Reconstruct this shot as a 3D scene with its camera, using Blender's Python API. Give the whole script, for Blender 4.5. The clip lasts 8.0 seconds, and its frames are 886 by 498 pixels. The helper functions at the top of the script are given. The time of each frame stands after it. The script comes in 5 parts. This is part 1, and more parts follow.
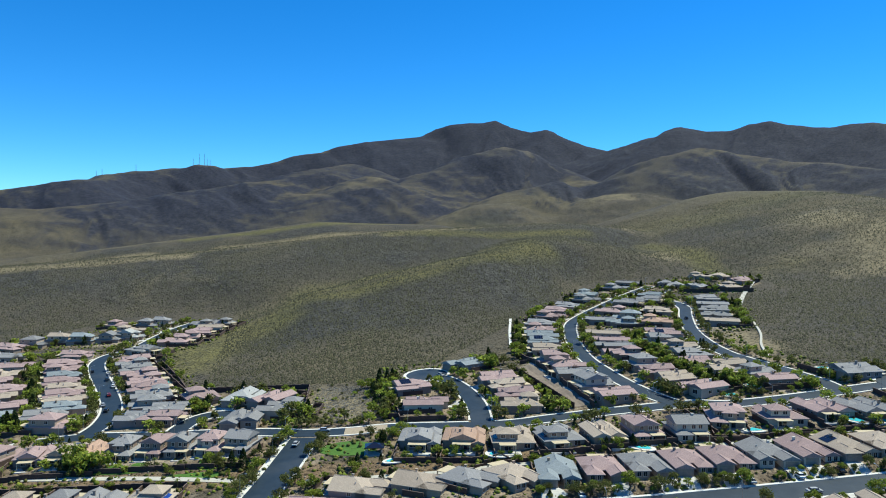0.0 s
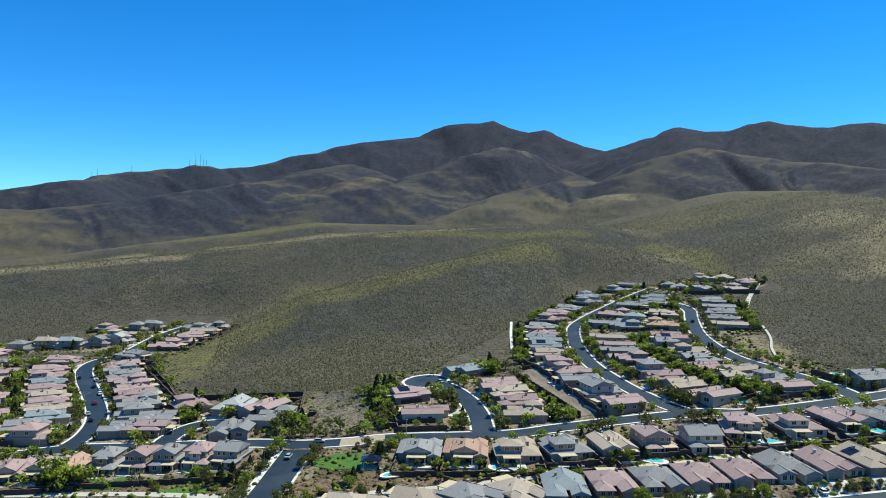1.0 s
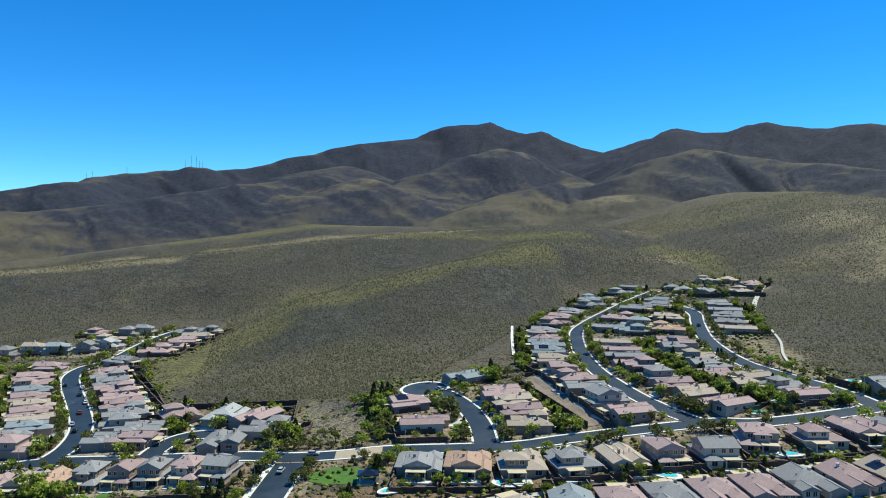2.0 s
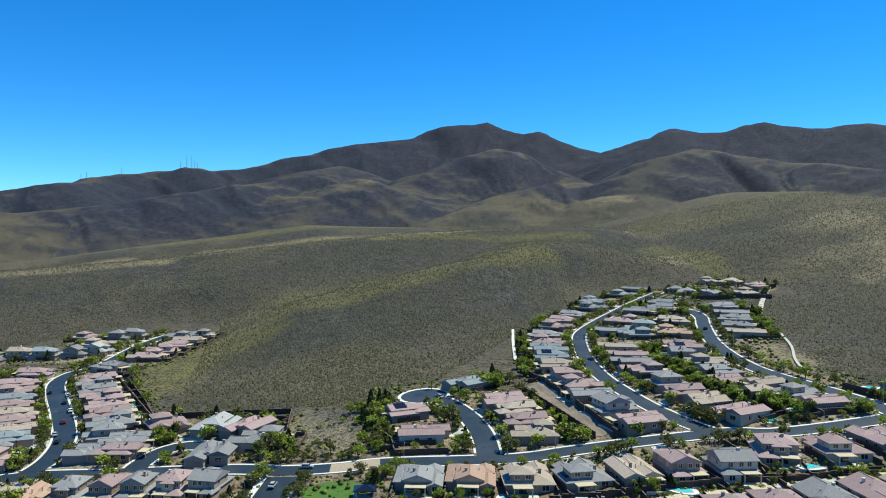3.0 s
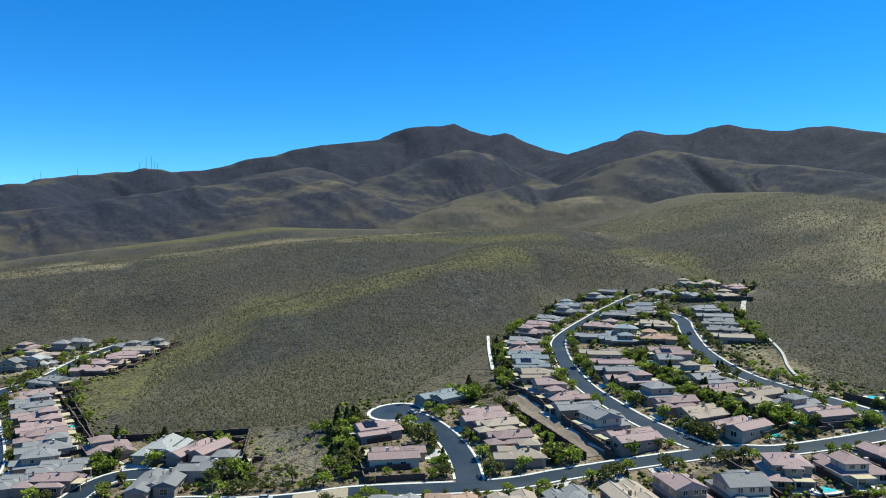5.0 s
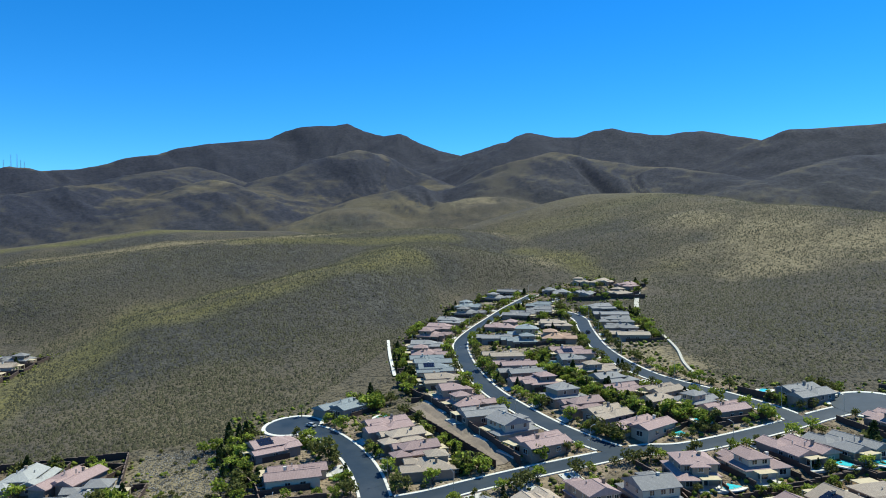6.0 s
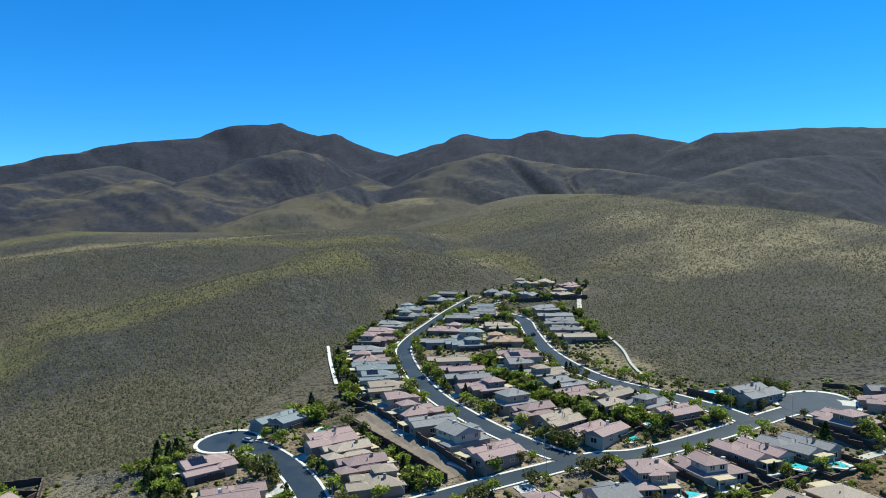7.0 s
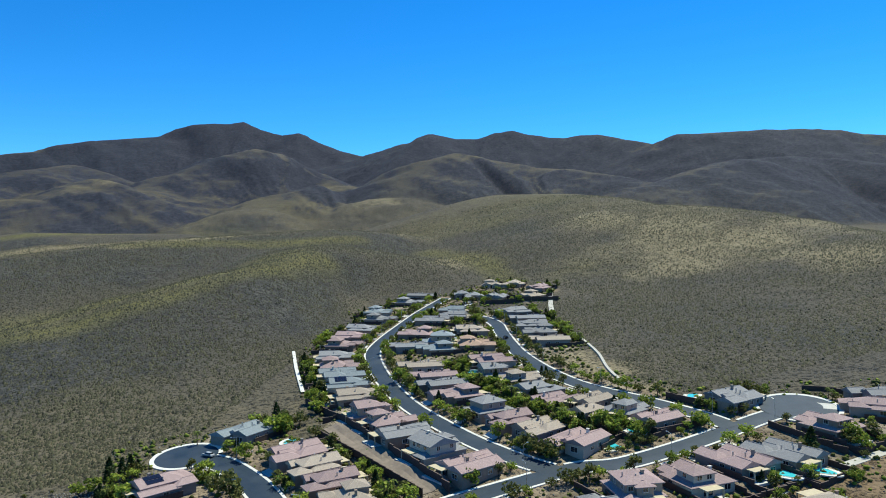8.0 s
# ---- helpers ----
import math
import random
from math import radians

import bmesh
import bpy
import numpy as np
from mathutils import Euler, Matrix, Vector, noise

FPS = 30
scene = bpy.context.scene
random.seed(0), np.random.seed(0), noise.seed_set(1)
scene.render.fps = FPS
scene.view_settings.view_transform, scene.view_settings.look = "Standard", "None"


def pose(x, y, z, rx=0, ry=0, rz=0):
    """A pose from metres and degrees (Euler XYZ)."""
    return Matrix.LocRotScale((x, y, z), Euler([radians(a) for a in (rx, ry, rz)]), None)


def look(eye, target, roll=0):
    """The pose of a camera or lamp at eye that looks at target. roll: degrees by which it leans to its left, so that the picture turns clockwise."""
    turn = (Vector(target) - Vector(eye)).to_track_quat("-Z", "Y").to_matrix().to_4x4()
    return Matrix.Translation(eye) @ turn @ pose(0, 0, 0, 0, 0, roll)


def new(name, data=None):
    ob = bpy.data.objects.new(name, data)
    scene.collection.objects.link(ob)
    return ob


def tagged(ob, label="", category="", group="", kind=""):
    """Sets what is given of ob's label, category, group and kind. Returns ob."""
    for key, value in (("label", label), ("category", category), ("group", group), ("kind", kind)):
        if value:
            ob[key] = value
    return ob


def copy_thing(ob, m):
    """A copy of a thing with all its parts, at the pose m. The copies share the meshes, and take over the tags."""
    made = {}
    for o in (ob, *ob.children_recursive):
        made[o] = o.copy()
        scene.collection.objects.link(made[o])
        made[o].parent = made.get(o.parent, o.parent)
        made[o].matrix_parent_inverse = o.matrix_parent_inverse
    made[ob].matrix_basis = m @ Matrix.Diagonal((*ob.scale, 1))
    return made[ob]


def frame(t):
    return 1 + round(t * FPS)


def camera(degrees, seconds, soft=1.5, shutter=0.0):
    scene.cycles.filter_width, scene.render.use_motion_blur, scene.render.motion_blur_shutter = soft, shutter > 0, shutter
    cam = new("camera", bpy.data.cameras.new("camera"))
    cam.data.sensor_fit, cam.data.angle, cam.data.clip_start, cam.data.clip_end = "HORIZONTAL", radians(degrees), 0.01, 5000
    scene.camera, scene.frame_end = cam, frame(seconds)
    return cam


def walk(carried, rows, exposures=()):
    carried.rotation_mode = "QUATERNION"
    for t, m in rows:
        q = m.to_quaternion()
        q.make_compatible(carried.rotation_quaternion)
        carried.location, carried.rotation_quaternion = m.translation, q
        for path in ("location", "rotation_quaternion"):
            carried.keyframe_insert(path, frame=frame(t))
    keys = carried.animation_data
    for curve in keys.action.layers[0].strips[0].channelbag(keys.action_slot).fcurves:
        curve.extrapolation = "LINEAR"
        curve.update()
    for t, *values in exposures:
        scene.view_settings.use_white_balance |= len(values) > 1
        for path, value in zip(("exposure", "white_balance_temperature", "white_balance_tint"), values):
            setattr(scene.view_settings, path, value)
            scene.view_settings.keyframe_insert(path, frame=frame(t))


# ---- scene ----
import itertools

# ---- camera: a level drone flight; seconds, place, yaw, pitch, roll ----
cam = camera(64.09, 8.0, soft=1.0)
FLIGHT = (
    (0.0, 0.00, 0.00, 94.71, -0.00, -1.27, 0.52),
    (0.5, -0.50, 6.31, 94.83, -0.10, -1.25, 0.50),
    (1.0, -0.98, 12.57, 94.92, -0.20, -1.22, 0.48),
    (1.5, -1.48, 18.83, 94.88, -0.32, -1.14, 0.44),
    (3.0, -3.25, 37.49, 95.03, -0.71, -1.02, 0.33),
    (3.5, -3.83, 43.70, 95.20, -0.88, -1.00, 0.31),
    (4.0, -4.40, 50.00, 95.31, -1.00, -0.93, 0.27),
    (4.2, -4.64, 52.49, 95.31, -1.05, -0.90, 0.25),
    (5.3, -5.82, 65.80, 94.67, -6.00, -0.79, 0.03),
    (5.5, -6.06, 68.29, 94.70, -8.22, -0.79, -0.09),
    (6.0, -6.72, 74.57, 94.90, -11.96, -0.78, -0.35),
    (6.5, -7.09, 80.75, 95.03, -15.14, -0.78, -0.49),
    (7.0, -7.55, 86.80, 95.20, -17.15, -0.75, -0.58),
    (7.5, -7.39, 92.60, 95.30, -18.61, -0.73, -0.65),
    (8.0, -6.50, 98.22, 95.38, -19.95, -0.74, -0.73),
)
walk(cam, [(t, pose(x, y, z, 90 + pitch, 0, yaw) @ pose(0, 0, 0, 0, 0, roll)) for t, x, y, z, yaw, pitch, roll in FLIGHT],
     exposures=((0.0, 0.33, 6050, 3.0), (8.0, 0.33, 6050, 3.0)))

# ---- daylight: high sun ahead and to the right, deep clear sky ----
SUN_UP, SUN_TURN = radians(61), radians(64)  # elevation; turn to the right of straight ahead
world = bpy.data.worlds.new("sky")
scene.world = world
world.use_nodes = True
sky = world.node_tree.nodes.new("ShaderNodeTexSky")
sky.sky_type, sky.sun_disc = "NISHITA", False
sky.sun_elevation, sky.sun_rotation = SUN_UP, SUN_TURN
sky.altitude, sky.air_density, sky.dust_density, sky.ozone_density = 2500, 1.0, 0.0, 5.0
rich = world.node_tree.nodes.new("ShaderNodeHueSaturation")
rich.inputs["Saturation"].default_value = 1.28
world.node_tree.links.new(sky.outputs["Color"], rich.inputs["Color"])
tint = world.node_tree.nodes.new("ShaderNodeMix")
tint.data_type, tint.blend_type, tint.inputs[0].default_value, tint.inputs[7].default_value = "RGBA", "MULTIPLY", 1.0, (0.64, 0.96, 1.07, 1)
world.node_tree.links.new(rich.outputs["Color"], tint.inputs[6])
world.node_tree.links.new(tint.outputs[2], world.node_tree.nodes["Background"].inputs["Color"])
world.node_tree.nodes["Background"].inputs["Strength"].default_value = 0.135
sun = new("sun", bpy.data.lights.new("sun", "SUN"))
sun.data.energy, sun.data.angle, sun.data.color = 5.2, radians(0.53), (1.0, 0.945, 0.75)
to_sun = Vector((math.sin(SUN_TURN) * math.cos(SUN_UP), math.cos(SUN_TURN) * math.cos(SUN_UP), math.sin(SUN_UP)))
sun.matrix_world = look(to_sun * 1000, (0, 0, 0))

# ---- the lie of the land ----
def lattice(x, y, seed):
    """Smooth value noise in -1..1 on arrays."""
    xi, yi = np.floor(x).astype(np.int64), np.floor(y).astype(np.int64)
    fx, fy = x - xi, y - yi
    fx, fy = fx * fx * (3 - 2 * fx), fy * fy * (3 - 2 * fy)

    def corner(i, j):
        h = (i * 374761393 + j * 668265263 + seed * 974634777) & 0x7FFFFFFF
        h = ((h ^ (h >> 13)) * 1274126177) & 0x7FFFFFFF
        return ((h ^ (h >> 16)) & 0xFFFF) / 32767.5 - 1

    a, b = corner(xi, yi), corner(xi + 1, yi)
    c, d = corner(xi, yi + 1), corner(xi + 1, yi + 1)
    return a + (b - a) * fx + (c - a) * fy + (a - b - c + d) * fx * fy


def fbm(x, y, size, octaves, seed, gain=0.5):
    out, amp = 0 * x, 1.0
    for k in range(octaves):
        out = out + amp * lattice(x / size + 17.3 * k, y / size - 9.1 * k, seed + k)
        size, amp = size / 2.03, amp * gain
    return out


def base(x, y):
    """The alluvial fan on which the estate stands: it rises ahead and to the right."""
    u, v = np.clip(x, -420, 420) / 100, (np.clip(y, 60, 640) - 350) / 100
    z = 26.4 + 6.86 * u + 6.3 * v + 0.16 * u * v + 0.5 * u * u - 1.2 * v * v + 0.27 * v ** 3
    far = np.maximum(y - 640, 0)
    return z + 0.045 * np.minimum(far, 2500) + 0.02 * (np.clip(x, -420, 420) - x) * -1 * (x > 420) - 0.03 * np.maximum(60 - y, 0)


def along(x, y, line):
    """Distance to a crest line, the crest's height there and the way along it, blended over its stretches so that no crease forms."""
    best, total, high, way, gone = np.full(x.shape, 1e9), 1e-30, 0.0, 0.0, 0.0
    for (ax, ay, az), (bx, by, bz) in zip(line, line[1:]):
        dx, dy = bx - ax, by - ay
        s = np.clip(((x - ax) * dx + (y - ay) * dy) / (dx * dx + dy * dy), 0, 1)
        d = np.hypot(x - ax - s * dx, y - ay - s * dy)
        w = ((dx * dx + dy * dy) ** 0.5 / 100) / (d / 100 + 0.05) ** 6
        long = (dx * dx + dy * dy) ** 0.5
        best, total, high, way = np.minimum(best, d), total + w, high + w * (az + s * (bz - az)), way + w * (gone + s * long)
        gone += long
    return best, high / total, way / total


RIDGES = (
    (5, 24, 0.20, 0, ((-150, 548, 32), (-90, 565, 49), (-36, 590, 63), (25, 615, 75), (88, 650, 87), (110, 740, 92))),
    (6, 26, 0.27, 0, ((-522, 700, 50), (-451, 720, 57), (-372, 735, 63), (-280, 755, 71), (-143, 800, 87), (-30, 840, 99), (31, 850, 102), (151, 880, 109), (222, 880, 103), (256, 830, 86))),
    (8, 40, 0.27, 0, ((-519, 950, 61), (-402, 1000, 79), (-305, 1050, 93), (-197, 1100, 111), (-118, 1100, 109), (-21, 1100, 108))),
    (8, 60, 0.3, 0, ((443, 1050, 161), (481, 950, 156), (477, 860, 147), (471, 760, 132), (498, 700, 127), (501, 640, 120), (506, 590, 111), (502, 540, 101), (495, 490, 95), (488, 430, 89))),
    (8, 60, 0.42, 11, ((114, 1500, 157), (185, 1600, 195), (263, 1650, 218), (302, 1650, 206), (345, 1600, 176))),
    (10, 90, 0.46, 21, ((-219, 1900, 196), (-135, 2000, 229), (-42, 2100, 275), (78, 2200, 336), (178, 2250, 367), (268, 2250, 355), (376, 2200, 297), (427, 2100, 251))),
    (10, 80, 0.46, 21, ((389, 1500, 180), (465, 1600, 237), (547, 1700, 287), (626, 1750, 311), (703, 1750, 299), (808, 1650, 268), (857, 1550, 255), (895, 1450, 234))),
    (10, 80, 0.45, 20, ((-1011, 1500, 143), (-867, 1500, 136), (-746, 1600, 158), (-671, 1700, 181), (-595, 1800, 203), (-509, 1850, 222), (-443, 1950, 239), (-377, 2100, 281), (-303, 2300, 318))),
    (10, 80, 0.45, 20, ((-323, 1800, 190), (-258, 1850, 222), (-205, 1900, 246), (-148, 1950, 230), (-101, 1950, 220))),
    (12, 40, 0.52, 45, ((-1643, 1900, 176), (-1443, 2000, 190), (-1314, 2100, 210), (-1231, 2130, 228), (-1174, 2150, 239), (-1105, 2150, 248), (-1127, 2300, 259), (-1166, 2500, 292), (-1129, 2600, 313), (-1088, 2650, 318), (-1044, 2700, 333), (-979, 2700, 336), (-936, 2700, 349), (-882, 2700, 345), (-855, 2750, 337), (-748, 2800, 354), (-670, 2850, 377), (-613, 2900, 406), (-506, 2950, 427), (-443, 3000, 457), (-329, 3050, 483), (-212, 3100, 503), (-102, 3150, 523), (-28, 3200, 566), (36, 3200, 584), (112, 3200, 593), (176, 3200, 593), (231, 3200, 606), (263, 3180, 588), (298, 3150, 567), (380, 3100, 538), (442, 3050, 543), (511, 3000, 501), (597, 2950, 460), (668, 2900, 438), (682, 2850, 426))),
    (12, 40, 0.52, 45, ((682, 2850, 426), (723, 2800, 445), (797, 2750, 468), (836, 2700, 472), (883, 2650, 499), (967, 2620, 479), (1043, 2600, 475), (1103, 2550, 495), (1151, 2500, 499), (1197, 2450, 478), (1268, 2400, 460))),
    (12, 50, 0.52, 45, ((1131, 2600, 490), (1313, 2400, 460), (1355, 2350, 469), (1394, 2300, 465), (1444, 2200, 435), (1487, 2100, 408), (1495, 2050, 415), (1512, 2000, 429), (1593, 1950, 430), (1707, 1900, 433), (1891, 1850, 436), (1955, 1800, 430), (2016, 1750, 412), (2124, 1700, 400), (2328, 1500, 360))),
    (10, 50, 0.55, 40, ((876, 1300, 198), (1029, 1350, 241), (1182, 1400, 271), (1402, 1450, 291), (1493, 1400, 283), (1533, 1300, 260), (1636, 1200, 239))),
)


# graded ground, on which no hill stands: x, y, reach from one end to the other
GRADED = (
    ((60, 290, 95), (165, 575, 62)),
    ((165, 575, 62), (215, 560, 48)),
    ((-230, 300, 130), (-215, 540, 62)),
    ((-400, 190, 130), (400, 190, 130)),
    ((-120, 280, 60), (20, 290, 55)),
)


def wild(x, y):
    """0 where the estate was graded, 1 on the open hills."""
    out = np.ones(np.shape(x))
    for (ax, ay, ar), (bx, by, br) in GRADED:
        dx, dy = bx - ax, by - ay
        s = np.clip(((x - ax) * dx + (y - ay) * dy) / (dx * dx + dy * dy), 0, 1)
        d = np.hypot(x - ax - s * dx, y - ay - s * dy) - (ar + s * (br - ar))
        k = np.clip((d + 15) / 75, 0, 1)
        out = np.minimum(out, k * k * (3 - 2 * k))
    return out


def ground(x, y):
    """Height of the land in metres at arrays x, y."""
    x, y = np.asarray(x, float), np.asarray(y, float)
    plain_z = base(x, y)
    z = plain_z
    for soft, crest, slope, rough, line in RIDGES:
        d, high, way = along(x, y, line)
        wave = 0.0
        if rough:
            # spurs and gullies that run down from the crest, with rougher ground on them
            bend = 0.35 * fbm(x, y, rough * 6, 3, 31)
            spur = 1 - np.abs(lattice(way / (rough * 4.2) + bend, d / (rough * 22), 5)) * 1.5
            rill = 1 - np.abs(lattice(way / (rough * 1.7) + 2 * bend, d / (rough * 9), 7)) * 1.6
            wave = (0.95 * (spur - 0.4) + 0.2 * (rill - 0.4)) * rough * np.clip(d / (rough * 7), 0.02, 1)
            wave = wave + 0.10 * rough * fbm(x, y, rough * 1.5, 4, 9, 0.55) * np.clip(d / rough, 0.3, 1)
        h = high - slope * (np.sqrt(d * d + crest * crest) - crest) + wave
        gap = np.abs(z - h) / soft
        z = np.maximum(z, h) + 0.25 * soft * np.maximum(1 - gap, 0) ** 2
    return plain_z + (z - plain_z) * wild(x, y)
# ---- plan: streets (width and centre line) and house rows (place, kind, roof colour, s: solar) ----
STREETS = {
    "front": (9, ((35.6, 200.8), (56.6, 200.8), (76.4, 201.9), (98.0, 203.0), (129.9, 205.0), (152.7, 206.6))),
    "entry": (11, ((-58.3, 207.2), (-56.6, 218.4), (-54.4, 234.8), (-52.7, 253.2), (-51.5, 265.9))),
    "main": (7, ((-158.8, 274.2), (-140.9, 278.1), (-115.8, 276.8), (-88.8, 275.7), (-68.5, 274.1), (-52.4, 270.7), (-35.0, 270.5), (-17.7, 272.1), (22.1, 268.8), (42.8, 271.8), (61.1, 274.6), (79.9, 276.7), (99.1, 278.0), (112.3, 274.6), (133.5, 276.1), (156.0, 279.6), (171.6, 282.6), (189.7, 284.3))),
    "west": (8, ((-142.3, 276.4), (-141.4, 292.8), (-147.3, 314.1), (-162.1, 341.5), (-187.2, 383.3), (-199.1, 407.8), (-201.1, 427.4), (-193.2, 440.5), (-194.1, 465.6), (-195.1, 504.8), (-189.8, 541.7))),
    "court": (8, ((-105.5, 278.0), (-105.0, 284.5), (-103.0, 292.5), (-98.0, 298.0), (-90.0, 298.6), (-81.0, 296.5))),
    "bulb": (8, ((15.5, 270.7), (14.7, 290.0), (11.6, 308.0), (6.8, 323.0), (1.4, 334.1), (-7.4, 343.8))),
    "loop": (7, ((93.6, 277.5), (86.6, 292.0), (80.3, 311.3), (75.9, 333.0), (73.0, 354.0), (72.7, 377.6), (74.5, 404.9), (79.1, 436.7), (85.2, 457.5), (98.8, 483.0), (117.5, 512.4), (138.3, 543.7), (159.7, 571.6), (172.5, 587.3))),
    "rise": (7, ((158.9, 281.3), (158.0, 291.0), (154.8, 303.0), (151.2, 314.1), (143.2, 335.3), (139.7, 350.6), (139.2, 373.0), (142.3, 401.9), (148.8, 428.8), (156.1, 453.8), (162.5, 473.9), (164.3, 492.0), (161.3, 509.0))),
}
ROWS = (
    ("main", ((-7.4, 254.2, "1g"), (8.3, 252.1, "1o"), (24.8, 249.5, "1ts"), (40.8, 249.0, "1gs"), (56.8, 249.0, "1t"), (70.9, 249.6, "2p"), (85.7, 248.0, "2g"), (103.0, 256.1, "2p"), (121.2, 255.0, "1p"), (139.0, 257.9, "1p"), (153.5, 255.4, "1g"), (180.8, 265.0, "1p"), (205.0, 268.4, "1p"), (216.9, 275.5, "1g"), (208.7, 253.0, "1t"), (227.4, 262.6, "1p"),)),
    ("bulb", ((-14.0, 317.5, "1ps"), (-6.3, 291.7, "1p"),)),
    ("bulb", ((11.7, 351.4, "1b"), (24.6, 323.1, "1p"), (28.5, 310.0, "1t"), (30.9, 297.3, "1p"), (31.9, 284.3, "1t"),)),
    ("loop", ((157.4, 595.7, "1g"), (141.5, 575.8, "1g"), (113.7, 553.8, "1b"), (107.4, 527.9, "1g"), (89.4, 503.7, "1g"), (79.4, 486.2, "1p"), (71.3, 467.6, "1p"), (62.0, 442.5, "1g"), (59.6, 424.1, "1p"), (57.5, 407.8, "1b"), (56.5, 390.2, "1bs"), (55.8, 372.4, "1t"), (55.5, 348.9, "2p"), (59.5, 337.0, "1ps"), (61.0, 322.8, "1g"), (66.0, 304.9, "2g"), (71.0, 289.6, "1ps"),)),
    ("loop", ((153.6, 523.7, "1b"), (147.6, 506.3, "1g"), (132.4, 501.2, "1g"), (112.6, 470.1, "1p"), (117.5, 445.0, "2b"), (98.6, 441.7, "1gs"), (108.8, 429.2, "1b"), (91.3, 401.0, "1t"), (90.9, 382.0, "1ps"), (89.8, 368.5, "1g"), (90.3, 352.7, "1p"), (93.8, 330.2, "2g"), (96.4, 317.5, "1p"), (100.2, 305.1, "1t"), (106.1, 290.7, "1p"),)),
    ("rise", ((139.7, 458.2, "1t"), (129.2, 425.6, "1o"), (122.8, 391.6, "1ps"), (114.8, 369.5, "2g"), (121.5, 358.3, "1t"), (119.3, 342.6, "1g"), (119.1, 326.5, "1p"), (123.3, 309.8, "1t"), (139.7, 293.9, "1p"),)),
    ("rise", ((181.3, 492.0, "1g"), (178.1, 466.9, "1g"), (172.3, 448.7, "1g"), (167.3, 431.5, "1g"), (162.0, 411.1, "1t"), (130.6, 320.5, "1t"), (135.9, 306.3, "1g"), (173.8, 297.9, "1g"),)),
    ("rise", ((182.3, 577.2, "1g"), (185.7, 563.0, "1g"), (196.9, 550.9, "1g"), (216.0, 536.4, "1t"), (217.0, 603.7, "1t"), (230.4, 593.3, "1t"), (236.4, 562.8, "1p"),)),
    ("west", ((-173.8, 399.9, "1p"), (-170.0, 387.6, "1g"), (-163.8, 377.3, "1g"), (-155.8, 364.0, "1p"), (-147.2, 349.6, "1p"), (-140.5, 337.2, "1p"), (-133.8, 324.9, "1g"), (-127.9, 307.7, "2g"), (-125.2, 291.3, "1g"), (-118.0, 302.1, "1g"), (-115.5, 291.0, "1p"), (-171.6, 453.4, "1p"), (-169.0, 468.4, "1p"), (-167.1, 484.7, "1p"), (-165.1, 502.2, "1t"), (-162.9, 520.9, "1g"),)),
    ("west", ((-217.4, 420.3, "1p"), (-212.4, 396.2, "1p"), (-205.0, 381.1, "1p"), (-197.1, 366.8, "1b"), (-191.7, 354.8, "1p"), (-182.7, 342.1, "1t"), (-177.8, 330.9, "1p"), (-170.6, 321.1, "1t"), (-166.4, 310.3, "1b"), (-168.9, 299.1, "1g"), (-160.4, 288.2, "2p"), (-180.4, 428.9, "1g"), (-221.0, 471.3, "2g"), (-238.9, 471.6, "2b"), (-255.8, 474.9, "2t"), (-211.4, 477.6, "2w"), (-176.1, 517.8, "1g"),)),
    ("west", ((-269.4, 465.6, "2g"), (-276.0, 451.8, "1p"), (-259.7, 422.4, "1g"), (-239.4, 394.5, "1p"), (-233.3, 374.6, "1t"), (-230.3, 360.4, "1p"), (-212.5, 343.4, "1p"), (-209.4, 329.7, "1t"), (-196.4, 315.2, "1p"), (-191.2, 299.2, "1b"), (-263.7, 405.1, "1g"), (-252.7, 383.5, "1p"), (-241.1, 530.5, "1p"), (-221.4, 502.1, "1t"), (-219.6, 526.2, "2g"), (-208.7, 529.8, "2g"),)),
    ("court", ((-108.0, 317.5, "1p"), (-88.4, 314.6, "1w"), (-74.8, 310.0, "1p"), (-67.0, 296.0, "1g"))),
    ("main", ((-80.0, 284.5, "1g"),)),
    ("front", ((-24.5, 217.3, "3t"), (-5.1, 218.2, "3t"), (9.5, 219.0, "3gs"), (23.1, 219.6, "3t"), (36.4, 220.3, "3b"), (50.5, 221.0, "3p"), (64.3, 221.7, "3g"), (77.3, 222.3, "3p"), (90.2, 223.0, "3p"), (103.5, 223.6, "3g"), (116.7, 224.3, "3p"), (129.1, 224.9, "3ts"), (142.0, 225.5, "3t"),)),
    ("front", ((62.0, 183.6, "3g"), (77.0, 184.3, "3p"), (92.0, 185.1, "3p"), (107.0, 185.8, "3t"), (122.0, 186.6, "3t"), (137.0, 187.3, "3g"),)),
    ("low", ((-148.0, 213.0, "1g"), (-133.0, 213.0, "1t"), (-118.5, 213.0, "1g"), (-104.5, 213.0, "1g"), (-90.0, 213.0, "1ts"),)),
    ("front", ((-37.0, 205.0, "1p"),)),
    ("main", ((-177.0, 254.0, "2t"), (-162.0, 254.0, "2p"), (-147.5, 255.0, "1p"), (-136.0, 256.0, "1t"), (-125.5, 257.0, "1o"), (-115.0, 258.0, "2g"), (-104.5, 258.5, "2p"), (-93.8, 258.5, "2g"), (-83.2, 258.5, "2p"), (-72.6, 258.5, "2g"),)),
)
